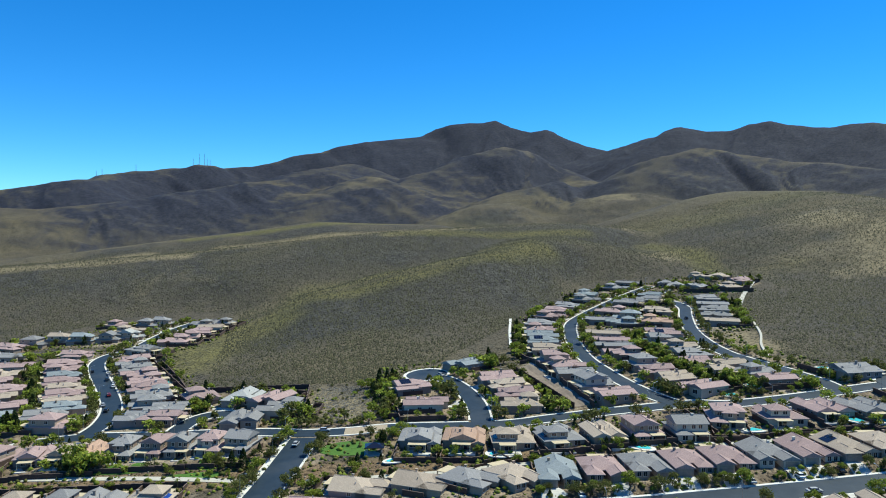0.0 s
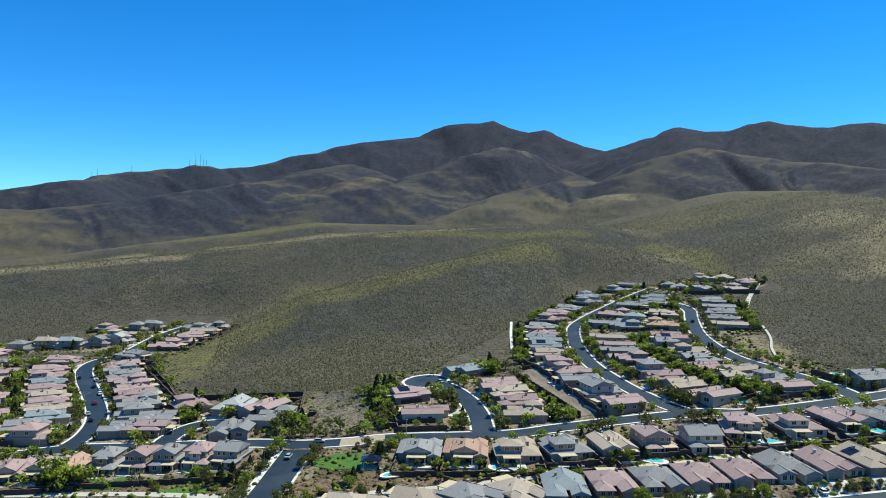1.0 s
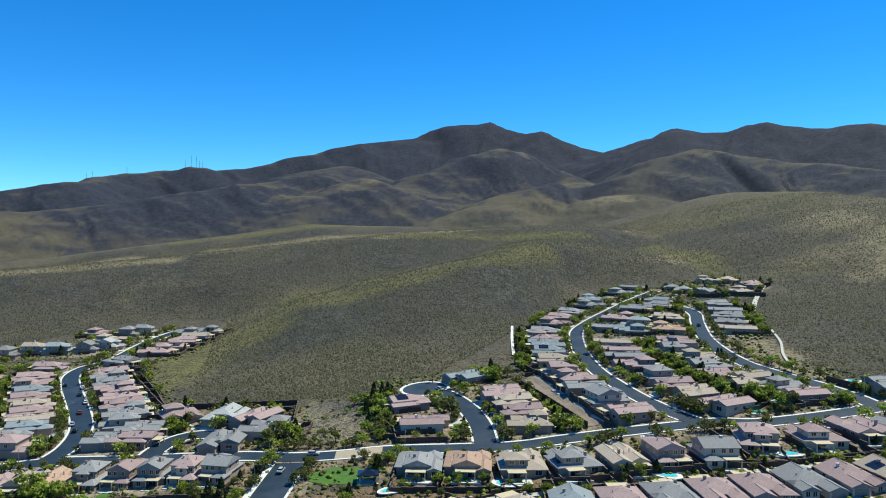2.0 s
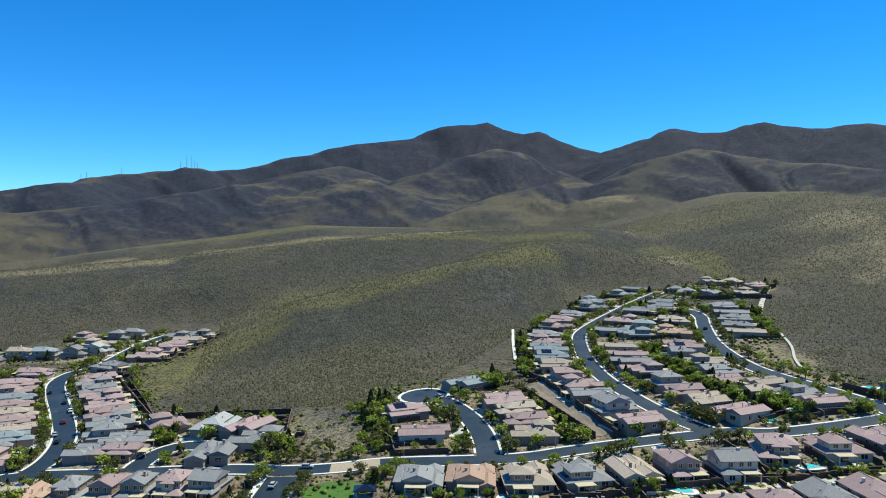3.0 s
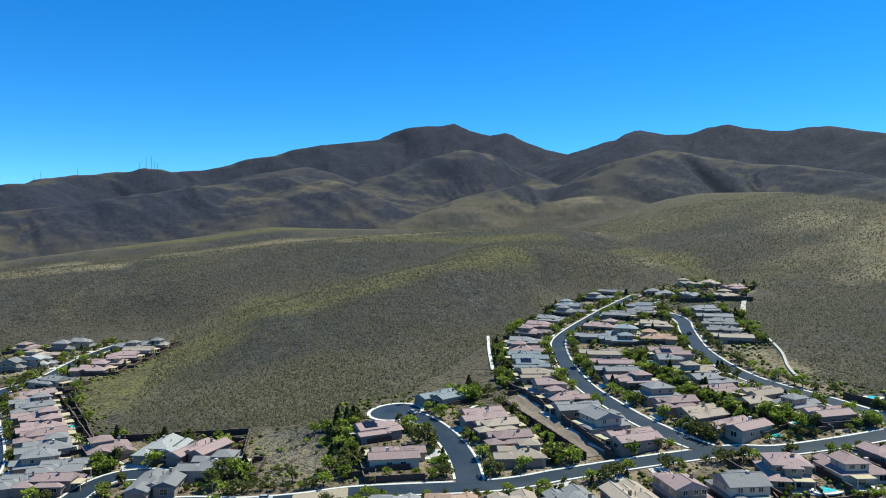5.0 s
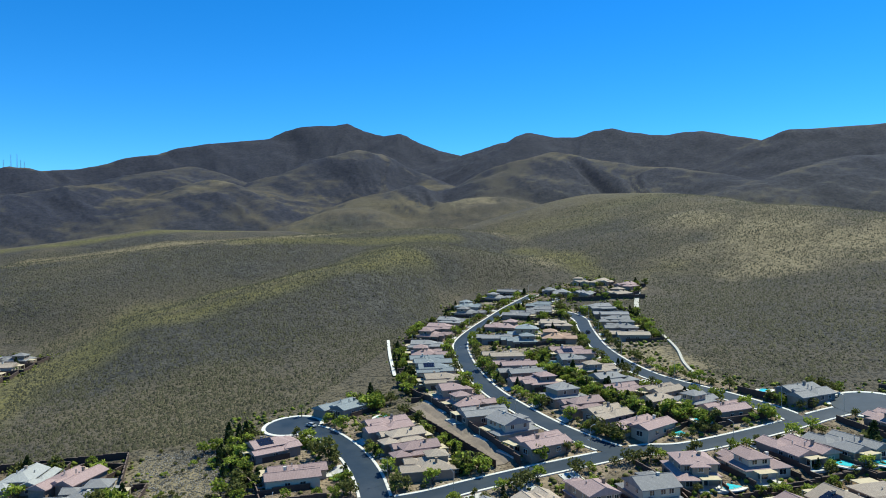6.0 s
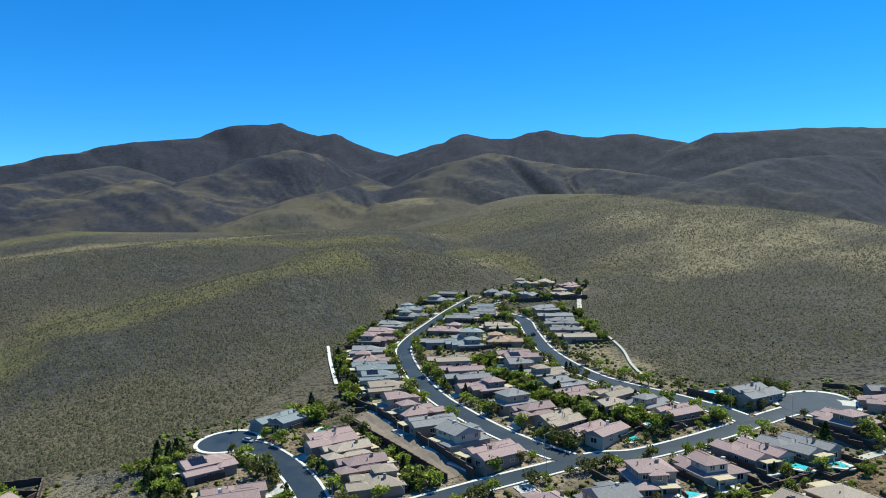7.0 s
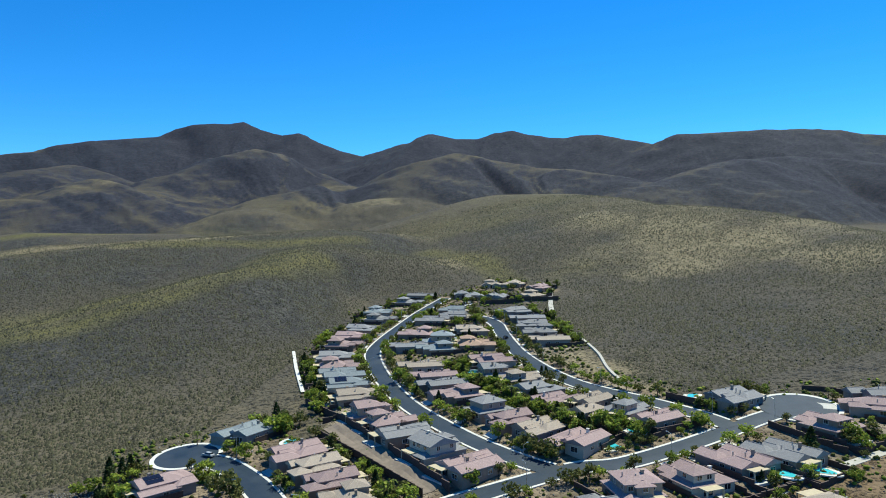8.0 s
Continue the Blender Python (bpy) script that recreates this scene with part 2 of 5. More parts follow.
# ---- materials ----
class Nodes:
    """A small helper to wire a material."""

    def __init__(self, name, rough=0.8):
        self.m = bpy.data.materials.new(name)
        self.m.use_nodes = True
        self.t = self.m.node_tree
        self.b = self.t.nodes["Principled BSDF"]
        self.b.inputs["Roughness"].default_value = rough
        self.b.inputs["Specular IOR Level"].default_value = 0.25

    def add(self, kind, ins=None, **props):
        n = self.t.nodes.new(kind)
        for k, v in props.items():
            setattr(n, k, v)
        for k, v in (ins or {}).items():
            if hasattr(v, "is_linked"):
                self.t.links.new(v, n.inputs[k])
            else:
                n.inputs[k].default_value = v
        return n

    def coords(self):
        return self.add("ShaderNodeNewGeometry").outputs["Position"]

    def noise(self, scale, detail=4, rough=0.6, vector=None, distortion=0.0):
        n = self.add("ShaderNodeTexNoise", {"Scale": scale, "Detail": detail, "Roughness": rough, "Distortion": distortion})
        self.t.links.new(vector or self.coords(), n.inputs["Vector"])
        return n.outputs["Fac"]

    def ramp(self, fac, *stops):
        n = self.add("ShaderNodeValToRGB", {"Fac": fac})
        e = n.color_ramp.elements
        while len(e) < len(stops):
            e.new(0.5)
        for el, (at, c) in zip(e, stops):
            el.position = at
            el.color = (*c, 1) if hasattr(c, "__len__") else (c, c, c, 1)
        return n.outputs["Color"]

    def mix(self, fac, a, b, how="MIX"):
        n = self.add("ShaderNodeMix", data_type="RGBA", blend_type=how)
        for sock, v in ((n.inputs[0], fac), (n.inputs[6], a), (n.inputs[7], b)):
            if hasattr(v, "is_linked"):
                self.t.links.new(v, sock)
            else:
                sock.default_value = v if not hasattr(v, "__len__") else (*v[:3], 1)
        return n.outputs[2]

    def maths(self, how, a, b=0.0):
        n = self.add("ShaderNodeMath", operation=how)
        for sock, v in zip(n.inputs, (a, b)):
            if hasattr(v, "is_linked"):
                self.t.links.new(v, sock)
            else:
                sock.default_value = v
        return n.outputs[0]

    def color(self, c):
        self.t.links.new(c, self.b.inputs["Base Color"])

    def bump(self, height, strength=0.4, distance=0.1):
        n = self.add("ShaderNodeBump", {"Height": height, "Strength": strength, "Distance": distance})
        self.t.links.new(n.outputs["Normal"], self.b.inputs["Normal"])


def land_material():
    """Scrub desert on the hills; raked gravel where the ground was graded; bark mulch in the green belt; dark rock,
    pale dry grass and green spring growth by the ground's own attributes. Cloud shade, sunlit gaps and distance haze
    are painted in."""
    n = Nodes("desert_land", 0.95)
    p = n.coords()

    def attr(name):
        return n.add("ShaderNodeAttribute", attribute_name=name).outputs["Fac"]

    big = n.noise(0.0035, 5, 0.62, p, 0.6)
    mid = n.noise(0.014, 6, 0.68, p, 0.8)
    fine = n.noise(0.10, 6, 0.78, p)
    speck = n.noise(0.55, 5, 0.85, p)
    grit = n.noise(2.2, 3, 0.7, p)
    loose = n.maths("MULTIPLY", n.maths("SUBTRACT", mid, 0.5), 1.4)

    def bushes(scale, lo, hi):
        """1 under the bushes, 0 between them."""
        v = n.add("ShaderNodeTexVoronoi", {"Vector": p, "Scale": scale, "Randomness": 1.0})
        gap = n.maths("SUBTRACT", v.outputs["Distance"], n.maths("MULTIPLY", n.maths("SUBTRACT", speck, 0.5), 0.7))
        gap = n.maths("ADD", gap, n.maths("MULTIPLY", n.maths("SUBTRACT", 0.5, fine), 0.35))
        return n.ramp(gap, (lo, 1.0), (hi, 0.0))

    low_bush, tall_bush = bushes(0.6, 0.26, 0.46), bushes(0.22, 0.14, 0.26)
    soil = n.mix(n.ramp(mid, (0.34, 0.0), (0.66, 1.0)), (0.061, 0.054, 0.046), (0.114, 0.093, 0.059))
    soil = n.mix(n.ramp(big, (0.47, 0.0), (0.62, 0.75)), soil, (0.144, 0.118, 0.065))
    soil = n.mix(n.ramp(fine, (0.40, 0.0), (0.72, 0.5)), soil, (0.044, 0.040, 0.030))
    pale = n.mix(n.ramp(fine, (0.35, 0.0), (0.70, 1.0)), (0.258, 0.209, 0.122), (0.175, 0.144, 0.084))
    green = n.mix(n.ramp(fine, (0.35, 0.0), (0.70, 1.0)), (0.165, 0.148, 0.042), (0.096, 0.088, 0.030))
    # the blue of distance haze is mixed into the far rock's base colour
    hazy_rock = n.mix(n.ramp(fine, (0.40, 0.0), (0.62, 1.0)), (0.011, 0.014, 0.028), (0.033, 0.036, 0.058))
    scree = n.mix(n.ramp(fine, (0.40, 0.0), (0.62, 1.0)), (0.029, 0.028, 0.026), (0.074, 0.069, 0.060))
    rock = n.mix(attr("far_haze"), scree, hazy_rock)
    # dark spots: bare rock, and cloud shade put into the colour
    c = n.mix(n.ramp(n.maths("ADD", attr("rocky_shaded"), loose), (0.28, 0.0), (0.72, 1.0)), soil, rock)
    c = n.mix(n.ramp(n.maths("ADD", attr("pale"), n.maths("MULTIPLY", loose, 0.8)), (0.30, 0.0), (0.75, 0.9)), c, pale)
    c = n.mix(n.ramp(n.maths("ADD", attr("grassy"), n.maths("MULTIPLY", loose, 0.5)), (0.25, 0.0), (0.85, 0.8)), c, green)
    c = n.mix(n.maths("MULTIPLY", low_bush, 0.55), c, (0.030, 0.030, 0.017))
    c = n.mix(n.maths("MULTIPLY", tall_bush, 0.55), c, (0.018, 0.020, 0.011))
    c = n.mix(n.ramp(speck, (0.30, 0.5), (0.42, 0.0)), c, (0.152, 0.131, 0.087))
    gravel = n.mix(n.ramp(n.noise(0.12, 4, 0.6, p), (0.38, 0.0), (0.62, 1.0)), (0.130, 0.097, 0.064), (0.300, 0.232, 0.155))
    gravel = n.mix(n.ramp(grit, (0.35, 0.0), (0.7, 0.5)), gravel, (0.150, 0.115, 0.078))
    gravel = n.mix(n.ramp(n.noise(0.03, 2, 0.5, p), (0.52, 0.0), (0.60, 0.6)), gravel, (0.330, 0.275, 0.205))
    mulch = n.mix(n.ramp(n.noise(0.35, 5, 0.7, p), (0.3, 0.0), (0.7, 1.0)), (0.120, 0.080, 0.044), (0.225, 0.160, 0.095))
    c = n.mix(attr("graded"), c, gravel)
    c = n.mix(attr("belt"), c, mulch)
    n.color(c)
    n.bump(n.maths("ADD", n.maths("ADD", low_bush, tall_bush), n.maths("ADD", n.maths("MULTIPLY", fine, 2.0), n.maths("MULTIPLY", mid, 4.0))), 0.9, 0.8)
    return n.m


def plain(name, c, rough=0.8, scale=0.9, spread=0.12, metal=0.0):
    n = Nodes(name, rough)
    n.b.inputs["Metallic"].default_value = metal
    v = n.noise(scale, 5, 0.65)
    w = n.noise(scale * 7, 3, 0.6)
    a = n.mix(n.ramp(v, (0.3, 0.0), (0.7, 1.0)), [k * (1 - spread) for k in c], [min(k * (1 + spread), 1) for k in c])
    n.color(n.mix(n.ramp(w, (0.45, 0.0), (0.75, 0.35)), a, [k * 0.7 for k in c]))
    n.bump(w, 0.25, 0.03)
    return n.m


def tile_roof(name, c):
    """Concrete roof tiles: courses and columns of rounded tiles, each a little different."""
    n = Nodes(name, 0.85)
    at = n.add("ShaderNodeTexCoord").outputs["Object"]
    brick = n.add("ShaderNodeTexBrick", {"Vector": at, "Scale": 1.0, "Mortar Size": 0.02, "Brick Width": 0.32, "Row Height": 0.40,
                                         "Color1": (*[k * 0.86 for k in c], 1), "Color2": (*[min(1, k * 1.1) for k in c], 1), "Mortar": (*[k * 0.55 for k in c], 1)})
    lot = n.add("ShaderNodeObjectInfo").outputs["Random"]
    fade = n.noise(0.35, 4, 0.6)
    a = n.mix(n.ramp(fade, (0.3, 0.0), (0.7, 0.6)), brick.outputs["Color"], [k * 0.78 for k in c])
    hue = n.add("ShaderNodeHueSaturation", {"Color": a, "Value": n.add("ShaderNodeMapRange", {"Value": lot, "To Min": 0.86, "To Max": 1.12}).outputs[0]})
    n.color(hue.outputs["Color"])
    n.bump(brick.outputs["Fac"], 0.5, 0.05)
    return n.m


def stucco(name, c):
    n = Nodes(name, 0.9)
    lot = n.add("ShaderNodeObjectInfo").outputs["Random"]
    v = n.noise(1.3, 5, 0.7)
    a = n.mix(n.ramp(v, (0.3, 0.0), (0.75, 1.0)), [k * 0.9 for k in c], [k * 1.06 for k in c])
    hue = n.add("ShaderNodeHueSaturation", {"Color": a, "Value": n.add("ShaderNodeMapRange", {"Value": lot, "To Min": 0.9, "To Max": 1.1}).outputs[0]})
    n.color(hue.outputs["Color"])
    n.bump(n.noise(9.0, 3, 0.7), 0.2, 0.02)
    return n.m


def asphalt():
    n = Nodes("asphalt", 0.6)
    p = n.coords()
    a = n.mix(n.ramp(n.noise(0.25, 5, 0.65, p), (0.3, 0.0), (0.7, 1.0)), (0.012, 0.024, 0.040), (0.024, 0.038, 0.056))
    a = n.mix(n.ramp(n.noise(1.4, 5, 0.7, p), (0.52, 0.0), (0.62, 0.4)), a, (0.015, 0.022, 0.033))
    a = n.mix(n.ramp(n.noise(0.06, 3, 0.6, p), (0.50, 0.0), (0.64, 0.5)), a, (0.045, 0.055, 0.068))
    n.color(a)
    n.bump(n.noise(12, 2, 0.6, p), 0.2, 0.02)
    return n.m


def leaf(name, a, b, thin=0.35):
    """Leaves, each clump a little different, that let some light through."""
    n = Nodes(name, 0.75)
    n.b.inputs["Specular IOR Level"].default_value = 0.15
    isle = n.add("ShaderNodeNewGeometry").outputs["Random Per Island"]
    lot = n.add("ShaderNodeObjectInfo").outputs["Random"]
    c = n.mix(isle, a, b)
    hue = n.add("ShaderNodeHueSaturation", {"Color": c, "Value": n.add("ShaderNodeMapRange", {"Value": lot, "To Min": 0.75, "To Max": 1.2}).outputs[0]}).outputs["Color"]
    n.color(hue)
    if thin:
        through_leaf = n.add("ShaderNodeBsdfTranslucent", {"Color": hue})
        both = n.add("ShaderNodeMixShader", {0: thin, 1: n.b.outputs[0], 2: through_leaf.outputs[0]})
        n.t.links.new(both.outputs[0], n.t.nodes["Material Output"].inputs["Surface"])
    return n.m


def pool_water():
    n = Nodes("pool_water", 0.06)
    n.b.inputs["Specular IOR Level"].default_value = 0.5
    n.color(n.mix(n.ramp(n.noise(1.2, 3, 0.6), (0.35, 0.0), (0.65, 1.0)), (0.05, 0.42, 0.50), (0.10, 0.58, 0.62)))
    n.bump(n.noise(3.0, 2, 0.5), 0.1, 0.03)
    return n.m


def glass():
    n = Nodes("window_glass", 0.05)
    n.b.inputs["Specular IOR Level"].default_value = 0.7
    n.b.inputs["Base Color"].default_value = (0.018, 0.022, 0.028, 1)
    return n.m


LAND = land_material()
ROOF = {
    "p": tile_roof("rose_roof_tiles", (0.352, 0.252, 0.240)),
    "t": tile_roof("sand_roof_tiles", (0.390, 0.318, 0.252)),
    "o": tile_roof("terracotta_roof_tiles", (0.405, 0.270, 0.198)),
    "g": tile_roof("grey_roof_tiles", (0.252, 0.245, 0.245)),
    "b": tile_roof("blue_grey_roof_tiles", (0.250, 0.278, 0.292)),
    "w": tile_roof("pale_grey_roof_tiles", (0.410, 0.410, 0.395)),
}
ROOF_WORDS = {"p": "dusty rose", "t": "sandy tan", "o": "terracotta", "g": "grey", "b": "blue-grey", "w": "pale grey"}
STUCCO = (stucco("tan_stucco", (0.260, 0.193, 0.147)), stucco("beige_stucco", (0.328, 0.256, 0.197)), stucco("grey_stucco", (0.227, 0.202, 0.185)), stucco("cream_stucco", (0.445, 0.378, 0.302)))
STUCCO_WORDS = ("tan", "beige", "grey", "cream")
TRIM = plain("pale_trim", (0.521, 0.487, 0.437))
GLASS = glass()
GARAGE = plain("garage_door_paint", (0.252, 0.210, 0.176))
DOOR = plain("door_paint", (0.118, 0.059, 0.038))
PATIO = plain("patio_timber", (0.462, 0.386, 0.260))
SOLAR = plain("solar_cells", (0.010, 0.013, 0.029), 0.15, 2.0)
SOLAR_BLUE = plain("blue_solar_cells", (0.017, 0.050, 0.235), 0.2, 2.0)
METAL = plain("galvanised_steel", (0.420, 0.420, 0.420), 0.4, 2.0, 0.1, 0.8)
BLOCK = plain("brown_block_wall", (0.071, 0.049, 0.040), 0.9, 1.5, 0.2)
COPING = plain("block_coping", (0.143, 0.105, 0.088), 0.9)
ASPHALT = asphalt()
CONCRETE = plain("pale_concrete", (0.60, 0.58, 0.53), 0.85, 0.4, 0.1)
DRIVE = plain("driveway_concrete", (0.50, 0.48, 0.44), 0.85, 0.5, 0.14)
PATHWAY = plain("path_concrete", (0.437, 0.412, 0.353), 0.9, 0.6, 0.12)
SAND = plain("sandy_channel_soil", (0.205, 0.165, 0.130), 0.95, 0.5, 0.2)
LAWN = plain("lawn_grass", (0.063, 0.134, 0.021), 0.9, 0.8, 0.25)
WATER = pool_water()
BARK = plain("bark", (0.109, 0.080, 0.055), 0.95, 3.0, 0.25)
LEAF = {
    "bright": leaf("bright_leaves", (0.135, 0.185, 0.025), (0.320, 0.355, 0.055)),
    "olive": leaf("olive_leaves", (0.090, 0.104, 0.027), (0.190, 0.190, 0.056)),
    "dark": leaf("dark_needles", (0.023, 0.041, 0.013), (0.055, 0.082, 0.023)),
    "palm": leaf("palm_fronds", (0.066, 0.095, 0.020), (0.144, 0.170, 0.036)),
}
SCRUB = leaf("desert_scrub", (0.019, 0.021, 0.012), (0.078, 0.075, 0.042), 0.0)
STONE = leaf("grey_stones", (0.13, 0.12, 0.105), (0.34, 0.32, 0.285), 0.0)
RUBBER = plain("tyre_rubber", (0.017, 0.017, 0.017))
PAINTS = (("white", plain("white_car_paint", (0.630, 0.630, 0.630), 0.3)), ("black", plain("black_car_paint", (0.017, 0.017, 0.018), 0.25)),
          ("silver", plain("silver_car_paint", (0.353, 0.361, 0.378), 0.3)), ("dark red", plain("red_car_paint", (0.185, 0.017, 0.017), 0.3)))
# ---- shared building helpers ----
def part(name, bm, material, parent, label=""):
    """Links a bmesh as one mesh object under a thing or a part."""
    me = bpy.data.meshes.new(name)
    bm.to_mesh(me)
    bm.free()
    me.materials.append(material)
    ob = new(name, me)
    ob.parent = parent
    if label:
        ob["label"] = label
    return ob


def box(bm, x0, x1, y0, y1, z0, z1, taper=0.0):
    a = [bm.verts.new(p) for p in ((x0, y0, z0), (x1, y0, z0), (x1, y1, z0), (x0, y1, z0))]
    t = taper
    b = [bm.verts.new(p) for p in ((x0 + t, y0 + t, z1), (x1 - t, y0 + t, z1), (x1 - t, y1 - t, z1), (x0 + t, y1 - t, z1))]
    bm.faces.new(a[::-1])
    bm.faces.new(b)
    for k in range(4):
        bm.faces.new((a[k], a[(k + 1) % 4], b[(k + 1) % 4], b[k]))


def boxed(*size):
    bm = bmesh.new()
    box(bm, *size)
    return bm


def smooth_line(points, step=2.0):
    """A centre line resampled along a smooth curve through its points."""
    p = np.array(points, float)
    p = np.vstack([2 * p[0] - p[1], p, 2 * p[-1] - p[-2]])
    out = []
    for a, b, c, d in zip(p, p[1:], p[2:], p[3:]):
        n = max(2, int(np.hypot(*(c - b)) / step))
        for s in np.arange(n) / n:
            out.append(0.5 * (2 * b + (c - a) * s + (2 * a - 5 * b + 4 * c - d) * s * s + (3 * b - a - 3 * c + d) * s**3))
    return np.array(out + [p[-2]])


def sides(line):
    t = np.gradient(line, axis=0)
    t /= np.hypot(*t.T)[:, None]
    return np.stack([t[:, 1], -t[:, 0]], -1)  # to the right of the way


LINES = {name: smooth_line(pts) for name, (width, pts) in STREETS.items()}
LINES["low"] = smooth_line(((-170, 190), (-30, 190)))
BULBS = (("bulb", 10.0), ("main", 12.5))


def house_list():
    """Place, heading (towards the street), kind, colour and solar flag of every house."""
    out = []
    for street, items in ROWS:
        line = LINES[street]
        for x, y, code in items:
            d = line - (x, y)
            k = int(np.hypot(*d.T).argmin())
            a, b = line[max(k - 4, 0)], line[min(k + 4, len(line) - 1)]
            n = np.array([(b - a)[1], -(b - a)[0]]) / np.hypot(*(b - a))
            if n @ d[k] < 0:
                n = -n
            if k in (0, len(line) - 1):
                n = d[k] / np.hypot(*d[k])
            out.append((x, y, math.atan2(n[0], -n[1]), int(code[0]), code[1], "s" in code[2:]))
    return out


ALL_LINES = np.vstack([LINES[n] for n in STREETS] + [LINES[n][-1] + np.array([((r - 5) * math.cos(a), (r - 5) * math.sin(a)) for a in np.linspace(0, 6.2, 14)]) for n, r in BULBS])


def street_gap(x, y):
    """Distance to the nearest street's middle."""
    flat_x, flat_y = np.ravel(x), np.ravel(y)
    out = np.full(flat_x.shape, 1e9)
    for k in range(0, len(flat_x), 20000):
        out[k:k + 20000] = np.sqrt(((flat_x[k:k + 20000, None] - ALL_LINES[None, :, 0]) ** 2 + (flat_y[k:k + 20000, None] - ALL_LINES[None, :, 1]) ** 2).min(1))
    return out.reshape(np.shape(x))


HOUSES = house_list()
PADS = [(x, y, float(ground(x, y)) + 0.15) for x, y, *_ in HOUSES]


def land_at(x, y):
    """The land with its level house pads, left as it is beside the streets."""
    x, y = np.asarray(x, float), np.asarray(y, float)
    z = ground(x, y)
    rise = np.zeros(z.shape)
    for px, py, pz in PADS:
        near = (np.abs(x - px) < 17) & (np.abs(y - py) < 17)
        if near.any():
            k = np.clip((16 - np.hypot(x - px, y - py)) / 4.5, 0, 1) * near
            k = k * k * (3 - 2 * k)
            rise = rise + (pz - 0.12 - z - rise) * k
    moved = rise != 0
    if moved.any():
        k = np.clip((street_gap(x[moved], y[moved]) - 6.2) / 3.5, 0, 1) if x.ndim else np.clip((street_gap(x[None], y[None])[0] - 6.2) / 3.5, 0, 1)
        if x.ndim:
            rise[moved] *= k
        else:
            rise = rise * k
    return z + rise


def near_any(x, y, places, reach, soft):
    out = np.zeros(np.shape(x))
    for px, py in places:
        out = np.maximum(out, np.clip((reach + soft - np.hypot(x - px, y - py)) / soft, 0, 1))
    return out


# ---- ground: one sheet, fine ahead and coarse behind ----
def sheet(name, x, y, z, material):
    rows, cols = x.shape
    k = np.arange(rows * cols).reshape(rows, cols)
    quads = np.stack([k[:-1, :-1], k[:-1, 1:], k[1:, 1:], k[1:, :-1]], -1).reshape(-1, 4)
    me = bpy.data.meshes.new(name)
    me.vertices.add(rows * cols)
    me.vertices.foreach_set("co", np.stack([x, y, z], -1).astype(np.float32).ravel())
    me.loops.add(quads.size)
    me.loops.foreach_set("vertex_index", quads.ravel().astype(np.int32))
    me.polygons.add(len(quads))
    me.polygons.foreach_set("loop_start", np.arange(0, quads.size, 4, dtype=np.int32))
    me.polygons.foreach_set("use_smooth", np.ones(len(quads), bool))
    me.update(calc_edges=True)
    me.materials.append(material)
    return new(name, me)


# what grows or lies on the hills, cloud shade painted in: x, y, reach, strength
# stony ground, and cloud shadows painted as dark spots
STONY_SHADED = ((-250, 1740, 260, 0.6), (360, 1150, 120, 0.45), (240, 480, 80, 0.55), (280, 560, 60, 0.5), (330, 480, 50, 0.5), (300, 680, 60, 0.5), (330, 800, 80, 0.65), (400, 850, 80, 0.6), (270, 820, 60, 0.5), (620, 1500, 250, 0.7), (900, 1350, 250, 0.8), (480, 1000, 120, 0.6), (540, 850, 90, 0.5), (160, 2050, 200, 0.55), (245, 390, 70, 0.75), (270, 345, 60, 0.7), (200, 330, 40, 0.55), (285, 410, 60, 0.65), (-700, 2300, 950, 0.8), (200, 2900, 1100, 0.95), (1000, 2300, 850, 0.9), (1400, 1500, 750, 1.0), (290, 1640, 150, 1.0), (-650, 1700, 420, 0.85),
         (250, 430, 80, 0.6), (310, 480, 90, 0.45), (-30, 470, 150, 0.42), (-20, 540, 90, 0.34), (300, 450, 80, 0.42), (-300, 620, 190, 0.44), (540, 1180, 140, 0.55), (-60, 1900, 300, 0.6), (-116, 680, 150, 0.42), (318, 715, 70, 0.5), (180, 690, 110, 0.3), (-335, 613, 120, 0.42), (-113, 768, 130, 0.45), (-29, 437, 60, 0.5), (36, 521, 60, 0.5), (182, 798, 80, 0.55), (342, 801, 70, 0.6), (279, 473, 60, 0.5), (319, 762, 38, 0.85), (264, 439, 50, 0.7), (230, 400, 40, 0.55), (102, 655, 50, 0.6), (-182, 1567, 130, 0.8), (-9, 1687, 110, 0.75), (92, 1355, 110, 0.6), (-432, 1676, 200, 0.8), (753, 1484, 160, 0.7), (468, 883, 60, 0.7), (359, 658, 30, 0.6))
# bare or grassy soil, and painted sunlit gaps between the cloud shadows
PALE = ((350, 546, 45, 0.8), (430, 555, 60, 0.75), (415, 465, 60, 0.7), (495, 550, 60, 0.7), (415, 630, 60, 0.8), (390, 705, 40, 0.85), (327, 541, 40, 0.7), (226, 727, 30, 0.9), (150, 362, 22, 0.9), (160, 385, 16, 0.8), (-44, 308, 16, 0.9), (330, 620, 40, 0.5), (450, 560, 55, 0.55), (340, 540, 35, 0.45), (470, 700, 60, 0.5), (300, 760, 40, 0.45), (60, 900, 60, 0.4), (-250, 640, 60, 0.35), (560, 980, 90, 0.5), (120, 560, 30, 0.35), (387, 568, 75, 0.6), (385, 720, 70, 0.6), (410, 640, 70, 0.45), (229, 724, 45, 0.6), (420, 480, 70, 0.4), (350, 1437, 60, 0.7), (200, 2250, 160, 0.45), (152, 369, 16, 0.75), (156, 347, 14, 0.75), (160, 328, 12, 0.75), (161, 392, 12, 0.6), (217, 712, 26, 0.9), (379, 585, 50, 0.75), (391, 741, 35, 0.8), (-247, 1791, 70, 0.5), (-172, 1830, 50, 0.5))
